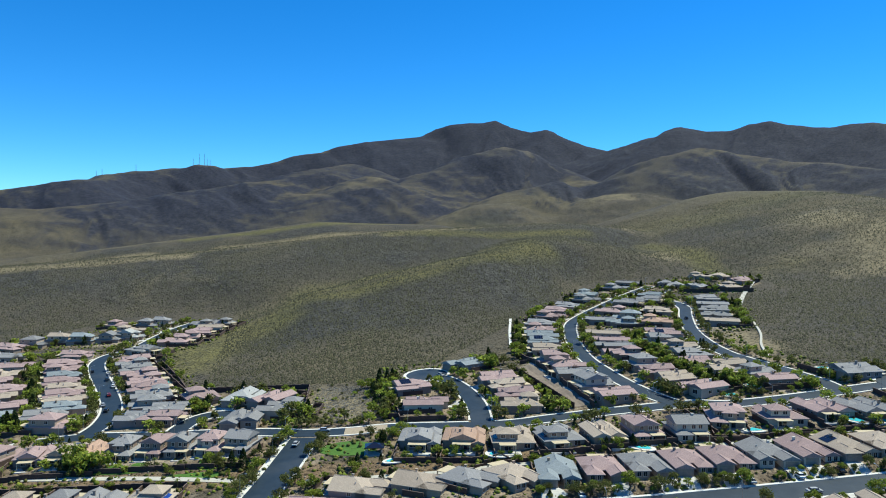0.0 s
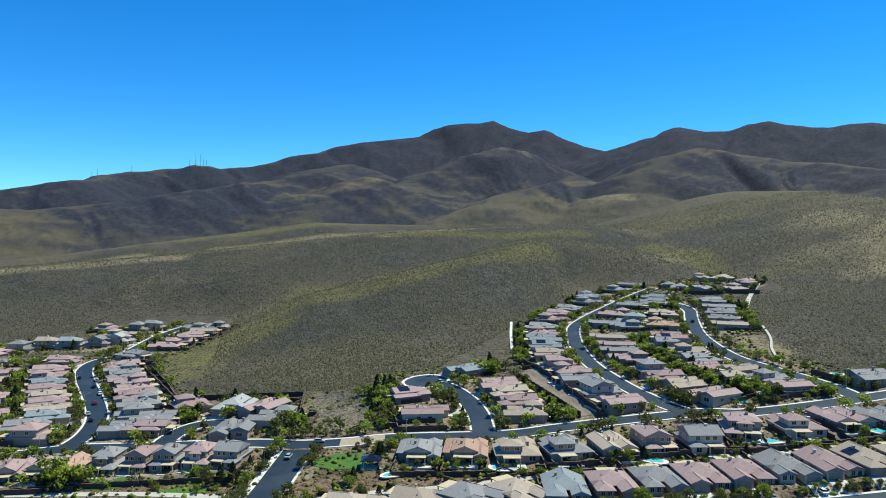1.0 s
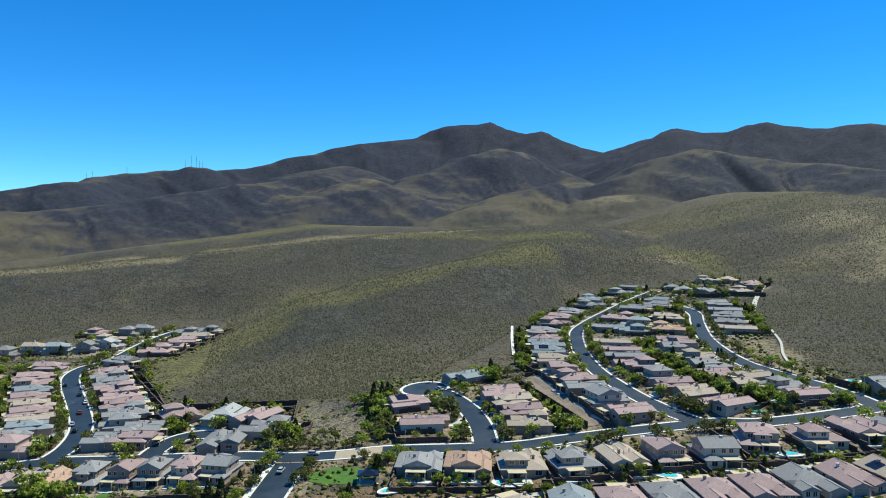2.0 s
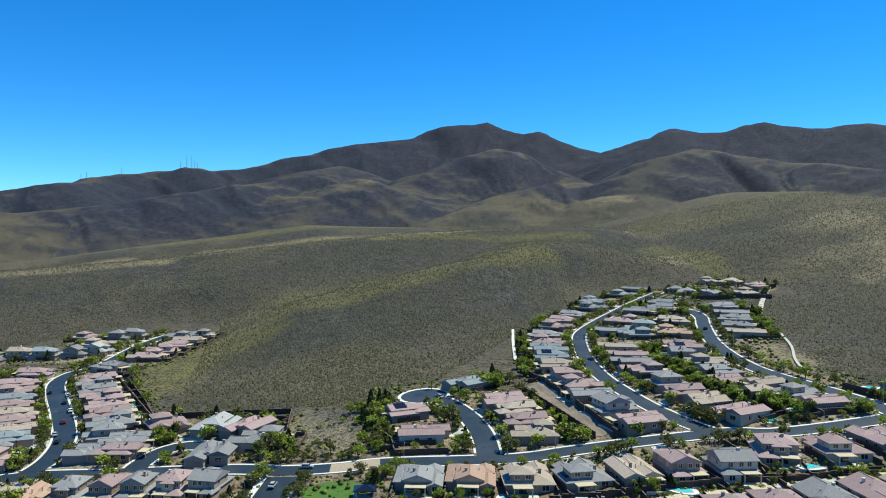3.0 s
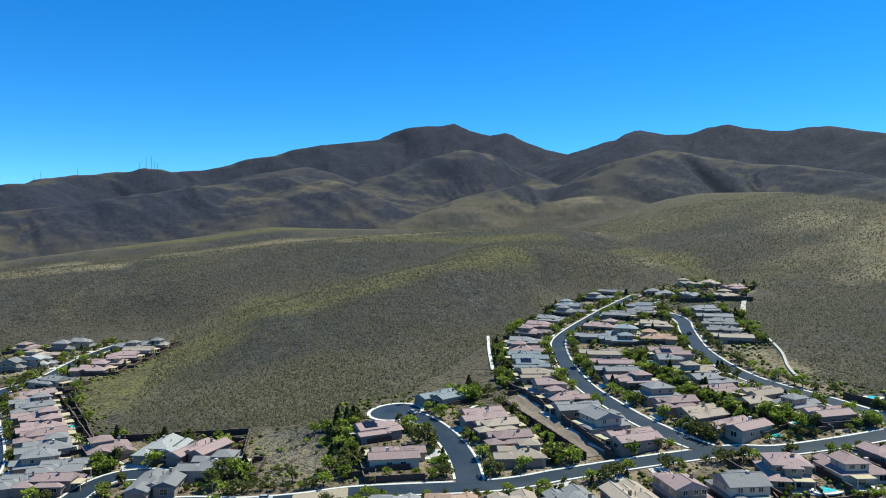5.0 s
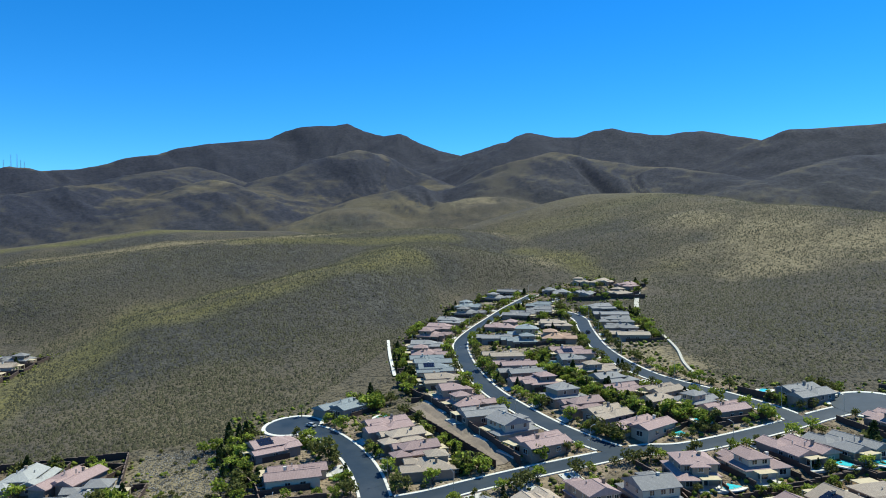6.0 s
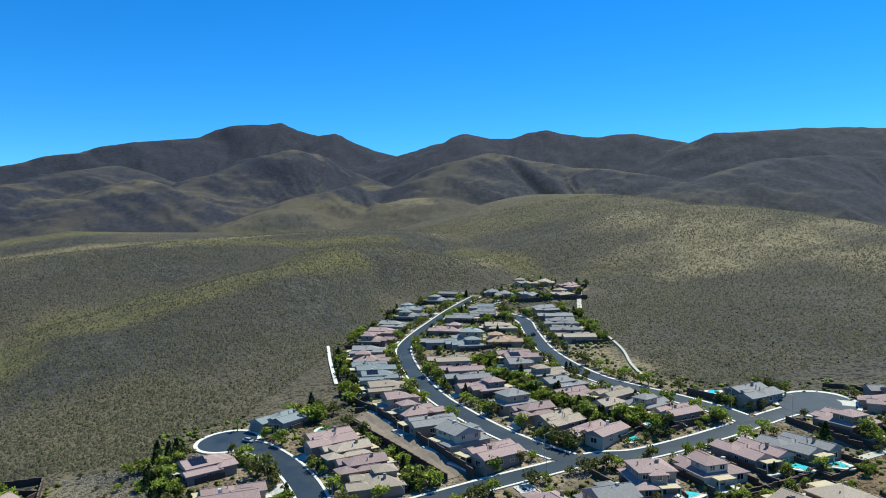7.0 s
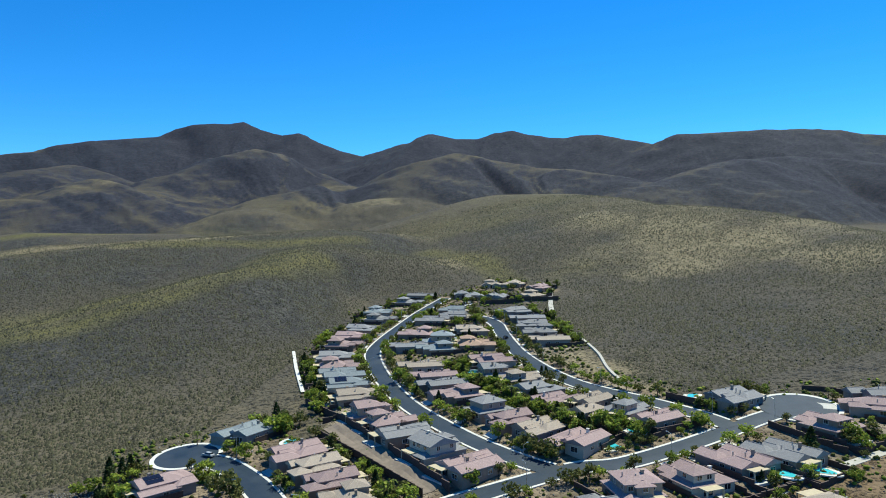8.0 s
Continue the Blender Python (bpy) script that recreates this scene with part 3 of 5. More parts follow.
PALE_LINES = (((-480, 690), (-360, 708), (-270, 732)), ((-534, 864), (-444, 891), (-380, 915)), ((-60, 806), (-29, 816), (31, 845)), ((-300, 950), (-177, 992), (-44, 1028), (40, 1050)), ((-56, 322), (-44, 300), (-38, 285)))
GRASSY_LINES = (((-150, 400), (-146, 470), (-116, 526)), ((-136, 380), (-138, 450), (-112, 505)), ((-162, 420), (-150, 489), (-122, 539), (-79, 542), (-37, 557), (8, 585), (57, 615), (92, 652)), ((-360, 1000), (-150, 1080), (60, 1120)), ((160, 820), (60, 800), (-60, 815)), ((240, 620), (250, 700), (230, 800)))

GREEN = ((560, 1250, 250, 0.45), (420, 900, 120, 0.5), (300, 900, 100, 0.42), (-300, 1300, 300, 0.4), (60, 1300, 150, 0.45), (290, 600, 50, 0.4), (330, 850, 60, 0.5))


def land():
    bearings = radians(1) * np.concatenate([np.linspace(-180, -44, 50, endpoint=False), np.linspace(-44, 53, 740, endpoint=False), np.linspace(53, 180, 50)])
    reach = np.concatenate([[0.5], np.geomspace(60, 4900, 540)])
    r, b = np.meshgrid(reach, bearings, indexing="ij")
    x, y = r * np.sin(b), r * np.cos(b)
    z = ground(x, y)
    estate = (y > 150) & (y < 680) & (np.abs(x) < 330)
    xs, ys = x[estate], y[estate]
    z[estate] = land_at(xs, ys)
    ob = sheet("ground", x, y, z, LAND)
    graded, belt = np.zeros(x.shape), np.zeros(x.shape)
    g = near_any(xs, ys, [h[:2] for h in HOUSES], 13, 4)
    for line in LINES.values():
        g = np.maximum(g, near_any(xs, ys, line[::3], 10, 4))
    graded[estate] = g
    strip = np.clip((ys - 224) / 4, 0, 1) * np.clip((245 + 0.02 * xs - ys) / 4, 0, 1)
    belt[estate] = strip * np.clip((xs + 190) / 10, 0, 1) * np.clip((230 - xs) / 10, 0, 1)
    # the last layer is painted haze: 0 near by, 1 from 1700 m on
    layers = {"graded": graded, "belt": belt, "far_haze": np.clip((r - 1000) / 700, 0, 1)}
    for name, spots_, lines_, wide in (("rocky_shaded", STONY_SHADED, (), 0), ("pale", PALE, PALE_LINES, 16), ("grassy", GREEN, GRASSY_LINES, 19)):
        v = np.zeros(x.shape)
        for px, py, rr, s in spots_:
            v = np.maximum(v, s * np.exp(-((x - px) ** 2 + (y - py) ** 2) / (rr * rr)))
        for pts in lines_:
            d, _, _ = along(x, y, [(a, b, 0) for a, b in pts])
            v = np.maximum(v, 0.8 * np.exp(-(d / wide) ** 2))
        for k in range(3):  # the hills' faces are darker, the flanks beyond their crests green or pale
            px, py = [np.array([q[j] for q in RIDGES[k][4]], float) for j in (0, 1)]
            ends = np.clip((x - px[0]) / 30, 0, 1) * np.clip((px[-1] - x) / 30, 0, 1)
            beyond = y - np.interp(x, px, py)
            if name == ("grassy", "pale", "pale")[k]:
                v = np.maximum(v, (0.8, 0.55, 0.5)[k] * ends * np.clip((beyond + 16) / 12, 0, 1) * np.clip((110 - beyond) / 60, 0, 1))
            if name == "rocky_shaded":
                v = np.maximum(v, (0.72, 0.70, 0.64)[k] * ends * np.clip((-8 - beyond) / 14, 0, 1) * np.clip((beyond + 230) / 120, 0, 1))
        if name == "rocky_shaded":  # steep ground is bare and dark
            dz = np.hypot(np.gradient(z, axis=0) / np.gradient(r, axis=0), np.gradient(z, axis=1) / np.maximum(np.gradient(b, axis=1) * r, 1e-3))
            v = np.clip(v + np.clip(r / 1500, 0, 1) * np.clip(1.2 * (dz - 0.37), -0.4, 0.35), 0, 1)
        layers[name] = v
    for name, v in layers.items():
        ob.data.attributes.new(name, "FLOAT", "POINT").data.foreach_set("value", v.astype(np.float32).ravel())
    return ob


tagged(land(), "dry desert ground with scrub, foothills and dark mountains", "ground", kind="structure")


# ---- streets ----
def ribbon(name, line, offsets, material, lift, keep=None, land=None):
    """A strip along a line; offsets are (to the right, height) of its cross-section."""
    n = sides(line)
    bm = bmesh.new()
    rows = []
    for p, s in zip(line, n):
        row = []
        for o, h in offsets:
            q = p + s * o
            row.append((q[0], q[1], h))
        rows.append(row)
    arr = np.array(rows)
    arr[..., 2] += (land or ground)(arr[..., 0], arr[..., 1]) + lift
    vs = [[bm.verts.new(q) for q in row] for row in arr]
    for k in range(len(vs) - 1):
        if keep is None or (keep[k] and keep[k + 1]):
            for j in range(len(offsets) - 1):
                bm.faces.new((vs[k][j], vs[k][j + 1], vs[k + 1][j + 1], vs[k + 1][j]))
    bmesh.ops.delete(bm, geom=[v for v in bm.verts if not v.link_faces], context="VERTS")
    bmesh.ops.recalc_face_normals(bm, faces=bm.faces)
    return part(name, bm, material, None)


def clear_of(points, own):
    """True where a point lies outside every other street and turning circle."""
    ok = np.ones(len(points), bool)
    for name, line in LINES.items():
        if name == own or name not in STREETS:
            continue
        d = np.hypot(points[:, None, 0] - line[None, :, 0], points[:, None, 1] - line[None, :, 1]).min(1)
        ok &= d > STREETS[name][0] / 2 + 0.2
    for name, r in BULBS:
        ok &= np.hypot(*(points - LINES[name][-1]).T) > r - 0.3
    return ok


for k, (name, (width, pts)) in enumerate(STREETS.items()):
    line, lift, w = LINES[name], 0.10 + 0.012 * k, width / 2
    road = ribbon("road", line, [(-w, 0), (-w / 2, 0.05), (0, 0.08), (w / 2, 0.05), (w, 0)], ASPHALT, lift)
    tagged(road, "smooth dark asphalt residential street", "road", kind="structure")
    for s in (-1, 1):
        ok = clear_of(line + sides(line) * s * (w + 0.6), name)
        if ok.any():
            wide = 2.2 if name == "entry" and s < 0 else 0.85
            kerb = ribbon("pavement", line, [(s * (w - 0.05), -0.1), (s * (w - 0.02), 0.15), (s * (w + 0.2), 0.17), (s * (w + wide), 0.19), (s * (w + wide + 0.02), -0.2)], CONCRETE, 0.10, ok)
            tagged(kerb, "pale concrete kerb and sidewalk along the street", "sidewalk", kind="structure")
for name, r in BULBS:
    cx, cy = LINES[name][-1]
    ring = np.array([(cx + r * math.cos(a), cy + r * math.sin(a)) for a in np.linspace(0, 2 * math.pi, 49)])
    bm = bmesh.new()
    vs = [bm.verts.new((x, y, float(ground(x, y)) + 0.24)) for x, y in ring[:-1]]
    mid = bm.verts.new((cx, cy, float(ground(cx, cy)) + 0.30))
    for k in range(48):
        bm.faces.new((mid, vs[k], vs[(k + 1) % 48]))
    tagged(part("road", bm, ASPHALT, None), "asphalt turning circle at the end of a street", "road", kind="structure")
    d = np.hypot(ring[:, None, 0] - LINES[name][None, :, 0], ring[:, None, 1] - LINES[name][None, :, 1]).min(1)
    kerb = ribbon("pavement", ring, [(-0.05, -0.1), (-0.02, 0.26), (0.25, 0.28), (1.4, 0.30), (1.42, -0.3)], CONCRETE, 0.10, d > 4.6)
    tagged(kerb, "pale concrete kerb round the turning circle", "sidewalk", kind="structure")

PAVERS = plain("tan_pavers", (0.33, 0.27, 0.20), 0.9, 1.5, 0.18)
stretch = LINES["main"][(LINES["main"][:, 0] > -38) & (LINES["main"][:, 0] < -19)]
tagged(ribbon("paving", stretch, [(-3.5, 0.01), (-1.7, 0.06), (0, 0.09), (1.7, 0.06), (3.5, 0.01)], PAVERS, 0.145), "tan concrete paver band across the street", "paving", kind="structure")
PATHS = (
    ("path", 1.4, PATHWAY, "winding pale concrete path through the green belt", ((-180, 242), (-150.9, 240.4), (-124.8, 238.6), (-97.5, 236.2), (-66, 231.0))),
    ("path", 1.4, PATHWAY, "winding pale concrete path through the green belt", ((-44, 228), (-16.5, 228.6), (3.6, 229.6), (27.7, 232.5), (50.6, 235.0), (89.0, 237.2), (118.6, 238.5), (132.5, 240.4), (152.3, 244.5), (185, 247))),
    ("path", 1.5, PATHWAY, "pale maintenance track on the hillside above the estate", ((247, 563), (217, 509), (196, 467))),
    ("path", 0.6, PATHWAY, "narrow concrete drain down the hillside", ((185, 424), (173, 384), (162, 358), (155, 335))),
    ("path", 0.8, CONCRETE, "pale concrete drain behind the garden walls", ((45.7, 474), (41.9, 438), (38.4, 396.1))),
)
for name, half, mat, words, pts in PATHS:
    tagged(ribbon(name, smooth_line(pts), [(-half, -0.8), (-half, 0.0), (half, 0.0), (half, -0.8)], mat, 0.7 if "hillside" in words or "drain" in words else 0.16), words, "path", kind="structure")
# ---- houses ----
def roof_block(bm, x0, x1, y0, y1, z, pitch, over=0.5, gables="", thick=0.22):
    """A tiled hip roof over a rectangle, its ridge along the longer side; gables: 'f' front (-y), 'b' back, 'l', 'r'."""
    x0, x1, y0, y1 = x0 - over, x1 + over, y0 - over, y1 + over
    z -= over * pitch
    w, d = x1 - x0, y1 - y0
    run = min(w, d) / 2
    top = z + run * pitch
    if d >= w:
        a = (x0 + run, y0 + (0.02 if "f" in gables else run), top)
        b = (x0 + run, y1 - (0.02 if "b" in gables else run), top)
    else:
        a = (x0 + (0.02 if "l" in gables else run), y0 + run, top)
        b = (x1 - (0.02 if "r" in gables else run), y0 + run, top)
    low = [(x0, y0, z), (x1, y0, z), (x1, y1, z), (x0, y1, z)]
    up = [bm.verts.new(p) for p in low]
    ra, rb = bm.verts.new(a), bm.verts.new(b)
    dn = [bm.verts.new((p[0], p[1], p[2] - thick)) for p in low]
    if d >= w:
        faces = [(up[0], up[1], ra), (up[1], up[2], rb, ra), (up[2], up[3], rb), (up[3], up[0], ra, rb)]
    else:
        faces = [(up[0], up[1], rb, ra), (up[1], up[2], rb), (up[2], up[3], ra, rb), (up[3], up[0], ra)]
    for f in faces:
        bm.faces.new(f)
    for k in range(4):
        bm.faces.new((dn[k], dn[(k + 1) % 4], up[(k + 1) % 4], up[k]))
    bm.faces.new(dn[::-1])
    # ridge cap
    (ax, ay, az), (bx, by, bz) = a, b
    if d >= w:
        box(bm, ax - 0.16, ax + 0.16, ay, by, az - 0.06, az + 0.09, 0.05)
    else:
        box(bm, ax, bx, ay - 0.16, ay + 0.16, az - 0.06, az + 0.09, 0.05)
    return top


def window(parent, x, y, z, w, h, face):
    """A framed window on a wall; face: the way it looks, 'f', 'b', 'l' or 'r'."""
    turn = {"f": 0, "b": 180, "r": 90, "l": -90}[face]
    bm = bmesh.new()
    for x0, x1, z0, z1 in ((-w / 2 - 0.1, w / 2 + 0.1, h, h + 0.12), (-w / 2 - 0.14, w / 2 + 0.14, -0.14, 0), (-w / 2 - 0.1, -w / 2, 0, h), (w / 2, w / 2 + 0.1, 0, h), (-0.03, 0.03, 0, h)):
        box(bm, x0, x1, -0.09, 0.02, z0, z1)
    frame_ob = part("window", bm, TRIM, parent)
    frame_ob.matrix_basis = pose(x, y, z, 0, 0, turn)
    part("pane", boxed(-w / 2, w / 2, -0.03, 0.02, 0, h), GLASS, frame_ob)


def build_house(kind, variant, roof, wall, solar):
    """One house, front towards -y, base at z = 0, as an Empty with its parts."""
    root = new("house")
    m = STUCCO[wall]
    wb, rb = bmesh.new(), bmesh.new()
    shape, flip = variant // 2, -1 if variant % 2 else 1
    pitch = 0.40

    def fx(a, b):
        return (a, b) if flip > 0 else (-b, -a)

    def mass(x0, x1, y0, y1, z0, z1, gables="", over=0.5):
        x0, x1 = fx(x0, x1)
        if flip < 0:
            gables = gables.translate(str.maketrans("lr", "rl"))
        box(wb, x0, x1, y0, y1, z0, z1)
        roof_block(rb, x0, x1, y0, y1, z1, pitch, over, gables)
        w, d = x1 - x0, y1 - y0
        for g in gables:
            top = z1 - 0.1 + min(w, d) / 2 * pitch
            if g in "fb" and d >= w:
                yy = y0 + 0.05 if g == "f" else y1 - 0.05
                vs = [wb.verts.new(p) for p in ((x0, yy, z1 - 0.1), (x1, yy, z1 - 0.1), ((x0 + x1) / 2, yy, top))]
                wb.faces.new(vs if g == "f" else vs[::-1])
            elif g in "lr" and d < w:
                xx = x0 + 0.05 if g == "l" else x1 - 0.05
                vs = [wb.verts.new(p) for p in ((xx, y0, z1 - 0.1), (xx, y1, z1 - 0.1), (xx, (y0 + y1) / 2, top))]
                wb.faces.new(vs if g == "r" else vs[::-1])

    def win(x, y, z, w, h, face):
        if flip < 0:
            x, face = -x, {"l": "r", "r": "l"}.get(face, face)
        window(root, x, y, z, w, h, face)

    e = 3.0
    if kind == 3:  # bungalow with a courtyard notch beside the garage wing
        e = 2.75
        mass(-5.7, 5.7, -3.2, 8.4, -1.6, e, "b" if shape else "")
        mass(-5.7, -1.3, -7.4, 0.0, -1.6, e, "f" if shape else "")
        mass(0.7, 5.7, -8.6, 0.0, -1.6, e + 0.1, "f" if shape != 1 else "")
        gx, gy, gw = 3.2, -8.6, 3.9
        for x in (-4.4, -2.5):
            win(x, -7.4, 0.9, 1.1, 1.3, "f")
        win(-3.4, 8.4, 0.9, 1.7, 1.4, "b"), win(0.2, 8.4, 0.1, 2.4, 2.2, "b"), win(3.9, 8.4, 0.9, 1.5, 1.4, "b")
        win(-5.7, 2.0, 1.2, 1.2, 1.0, "l"), win(5.7, 4.0, 1.2, 1.2, 1.0, "r")
        door, stack, patio, slope = (-0.3, -3.2), (2.2, 3.6, e + 1.6), (-2.0, 4.2, 8.4), (5.7, e, 0.5)
    elif kind == 1 and shape == 0:  # two long gabled wings side by side, one set forward, with a low cross wing
        mass(-6.0, -0.4, -5.5, 8.6, -1.6, e + 0.5, "fb")
        mass(-0.6, 6.0, -1.0, 7.2, -1.6, e, "b")
        mass(0.4, 6.0, -8.2, -0.6, -1.6, e - 0.1, "f")
        mass(-2.0, 2.2, -4.6, 0.4, -1.6, e + 0.2, "f")
        gx, gy, gw = 3.2, -8.2, 4.6
        win(-3.2, -5.5, 0.8, 2.0, 1.5, "f")
        win(-3.2, 8.6, 0.9, 1.8, 1.4, "b"), win(2.2, 7.2, 0.1, 2.4, 2.2, "b")
        win(6.0, 1.0, 1.0, 1.4, 1.2, "r"), win(6.0, 4.5, 1.0, 1.4, 1.2, "r"), win(-6.0, 3.0, 1.0, 1.4, 1.2, "l"), win(-6.0, -1.0, 1.0, 1.4, 1.2, "l")
        door, stack, patio, slope = (0.1, -4.6), (-2.2, 3.4, e + 1.9), (-0.2, 5.2, 7.2), (6.0, e, 0.6)
    elif kind == 1 and shape == 1:  # a tall middle with hipped wings stepping down on three sides
        mass(-3.6, 3.4, -4.6, 7.0, -1.6, e + 1.0, "b")
        mass(-6.2, -3.0, -3.0, 5.4, -1.6, e - 0.1)
        mass(3.0, 6.2, -1.6, 8.2, -1.6, e - 0.1, "b")
        mass(-6.2, -0.8, -8.4, -3.2, -1.6, e - 0.1, "f")
        mass(1.6, 6.0, -6.2, -1.4, -1.6, e + 0.3, "f")
        gx, gy, gw = -3.5, -8.4, 4.4
        win(3.8, -6.2, 0.8, 1.7, 1.4, "f")
        win(-1.8, 7.0, 0.9, 1.8, 1.4, "b"), win(1.4, 7.0, 0.1, 2.4, 2.2, "b"), win(4.6, 8.2, 0.9, 1.4, 1.4, "b")
        win(-6.2, 0.0, 1.0, 1.4, 1.2, "l"), win(-6.2, 3.4, 1.0, 1.4, 1.2, "l"), win(6.2, 2.0, 1.0, 1.4, 1.2, "r")
        door, stack, patio, slope = (0.6, -4.6), (-1.2, 3.0, e + 2.2), (-3.2, 2.4, 7.0), (3.4, e + 1.0, 0.4)
    elif kind == 1 and shape == 2:  # low house with a small upper storey at the back
        mass(-6.2, 6.2, -3.4, 7.6, -1.6, e - 0.1)
        mass(-1.2, 4.8, 0.6, 6.6, 2.6, 5.5, "")
        mass(-6.2, -1.0, -8.0, -1.0, -1.6, e - 0.1, "f")
        mass(0.8, 5.0, -5.8, -1.2, -1.6, e + 0.3, "f")
        gx, gy, gw = -3.6, -8.0, 4.4
        win(2.9, -5.8, 0.8, 1.9, 1.5, "f")
        win(0.4, 6.6, 3.8, 1.3, 1.1, "b"), win(3.2, 6.6, 3.8, 1.3, 1.1, "b"), win(-4.0, 7.6, 0.9, 1.8, 1.4, "b"), win(1.6, 7.6, 0.1, 2.6, 2.2, "b")
        win(4.8, 3.4, 3.8, 1.2, 1.1, "r"), win(-6.2, 2.0, 1.0, 1.4, 1.2, "l"), win(6.2, 0.0, 1.0, 1.4, 1.2, "r")
        door, stack, patio, slope = (-0.2, -3.4), (-3.2, 2.6, e + 1.7), (-0.4, 4.6, 7.6), (6.2, e - 0.1, 0.3)
    else:  # two storeys, the upper one set back over the garage and the rear room
        mass(-5.0, 5.0, -6.0, 6.4, -1.6, 2.8)
        if shape == 0:
            mass(-5.0, 3.4, -3.6, 6.2, 2.7, 5.6, "b")
            mass(-5.0, -0.6, -5.8, -3.0, 2.7, 5.4, "f")
        elif shape == 1:
            mass(-3.8, 5.0, -4.2, 5.2, 2.7, 5.7, "r")
            mass(-1.6, 2.4, 3.0, 6.4, 2.7, 5.3, "b")
        else:
            mass(-5.0, 5.0, -2.6, 6.2, 2.7, 5.5, "lr")
            mass(0.4, 4.6, -5.6, -2.0, 2.7, 5.3, "f")
        mass(0.6, 5.6, -8.0, -3.0, -1.6, 2.6, "f")
        mass(-5.4, -0.8, 4.0, 8.6, -1.6, 2.6)
        gx, gy, gw = 3.1, -8.0, 4.2
        for x in (-2.6, 0.4, 2.6):
            win(x, 6.42 if shape == 1 and x == 0.4 else 6.2 if shape != 1 else 5.22, 3.7, 1.2, 1.2, "b")
        win(-3.2, 8.6, 0.7, 1.6, 1.4, "b"), win(0.8, 6.4, 0.1, 2.6, 2.2, "b")
        win(-2.8, -6.0, 0.8, 1.6, 1.4, "f")
        for y in (-1.0, 3.5):
            win(3.4 if shape == 0 else 5.0, y, 3.7, 1.1, 1.2, "r"), win(-3.8 if shape == 1 else -5.0, y, 3.7, 1.1, 1.2, "l")
        door, stack, patio, slope = (-0.4, -6.0), (1.6, 2.0, 7.0), (-0.4, 4.4, 6.4), ((3.4, 5.6, 0.4) if shape == 0 else (5.0, 2.8, 0.3))
    gx, door = gx * flip, (door[0] * flip, door[1])
    bmesh.ops.recalc_face_normals(rb, faces=rb.faces)
    part("wall", wb, m, root)
    part("roof", rb, ROOF[roof], root, ROOF_WORDS[roof] + " concrete tile roof")
    gb = bmesh.new()
    for k in range(4):
        box(gb, gx - gw / 2, gx + gw / 2, gy - 0.07, gy + 0.02, 0.02 + k * 0.55, 0.54 + k * 0.55, 0.015)
    part("garage_door", gb, GARAGE, root, "panelled garage door")
    part("front_door", boxed(door[0] - 0.55, door[0] + 0.55, door[1] - 0.06, door[1] + 0.02, 0.0, 2.1), DOOR, root)
    sx, sy, sz = stack
    sb = boxed(sx * flip - 0.35, sx * flip + 0.35, sy - 0.3, sy + 0.3, sz - 1.4, sz + 0.55)
    box(sb, sx * flip - 0.45, sx * flip + 0.45, sy - 0.4, sy + 0.4, sz + 0.55, sz + 0.7)
    part("chimney", sb, TRIM if wall == 3 else m, root)
    px0, px1, py = patio
    px0, px1 = fx(px0, px1)
    pb = boxed(px0, px1, py + 0.02, py + 3.2, 2.55, 2.75)
    for x in (px0 + 0.2, px1 - 0.2):
        box(pb, x - 0.15, x + 0.15, py + 2.8, py + 3.1, -1.2, 2.6)
    part("patio_cover", pb, PATIO, root, "pale timber patio cover")
    part("patio_slab", boxed(px0 - 1.5, px1 + 1.0, py + 0.02, py + 4.6, -0.6, 0.06), DRIVE, root)
    for k in range(3):
        vx, vy = (-2.8 + 2.5 * k) * flip, 1.0 + 1.7 * (k % 2)
        part("roof_vent", boxed(vx - 0.14, vx + 0.14, vy - 0.14, vy + 0.14, sz - 1.2, sz + 0.05), METAL, root)
    if solar:
        # rows of modules lie on a side slope
        edge, high, inset = slope
        for j in range(2):
            for k in range(4):
                x, y = edge - inset - 0.8 - j * 1.65, 1.4 + k * 1.12
                ob = part("solar_panel", boxed(-0.8, 0.8, -0.53, 0.53, 0.0, 0.05), SOLAR if solar == 1 else SOLAR_BLUE, root, "dark glass solar panel")
                ob.matrix_basis = pose(x * flip, y, high + (edge - x) * pitch + 0.07, 0, flip * math.degrees(math.atan(pitch)), 0)
    return root


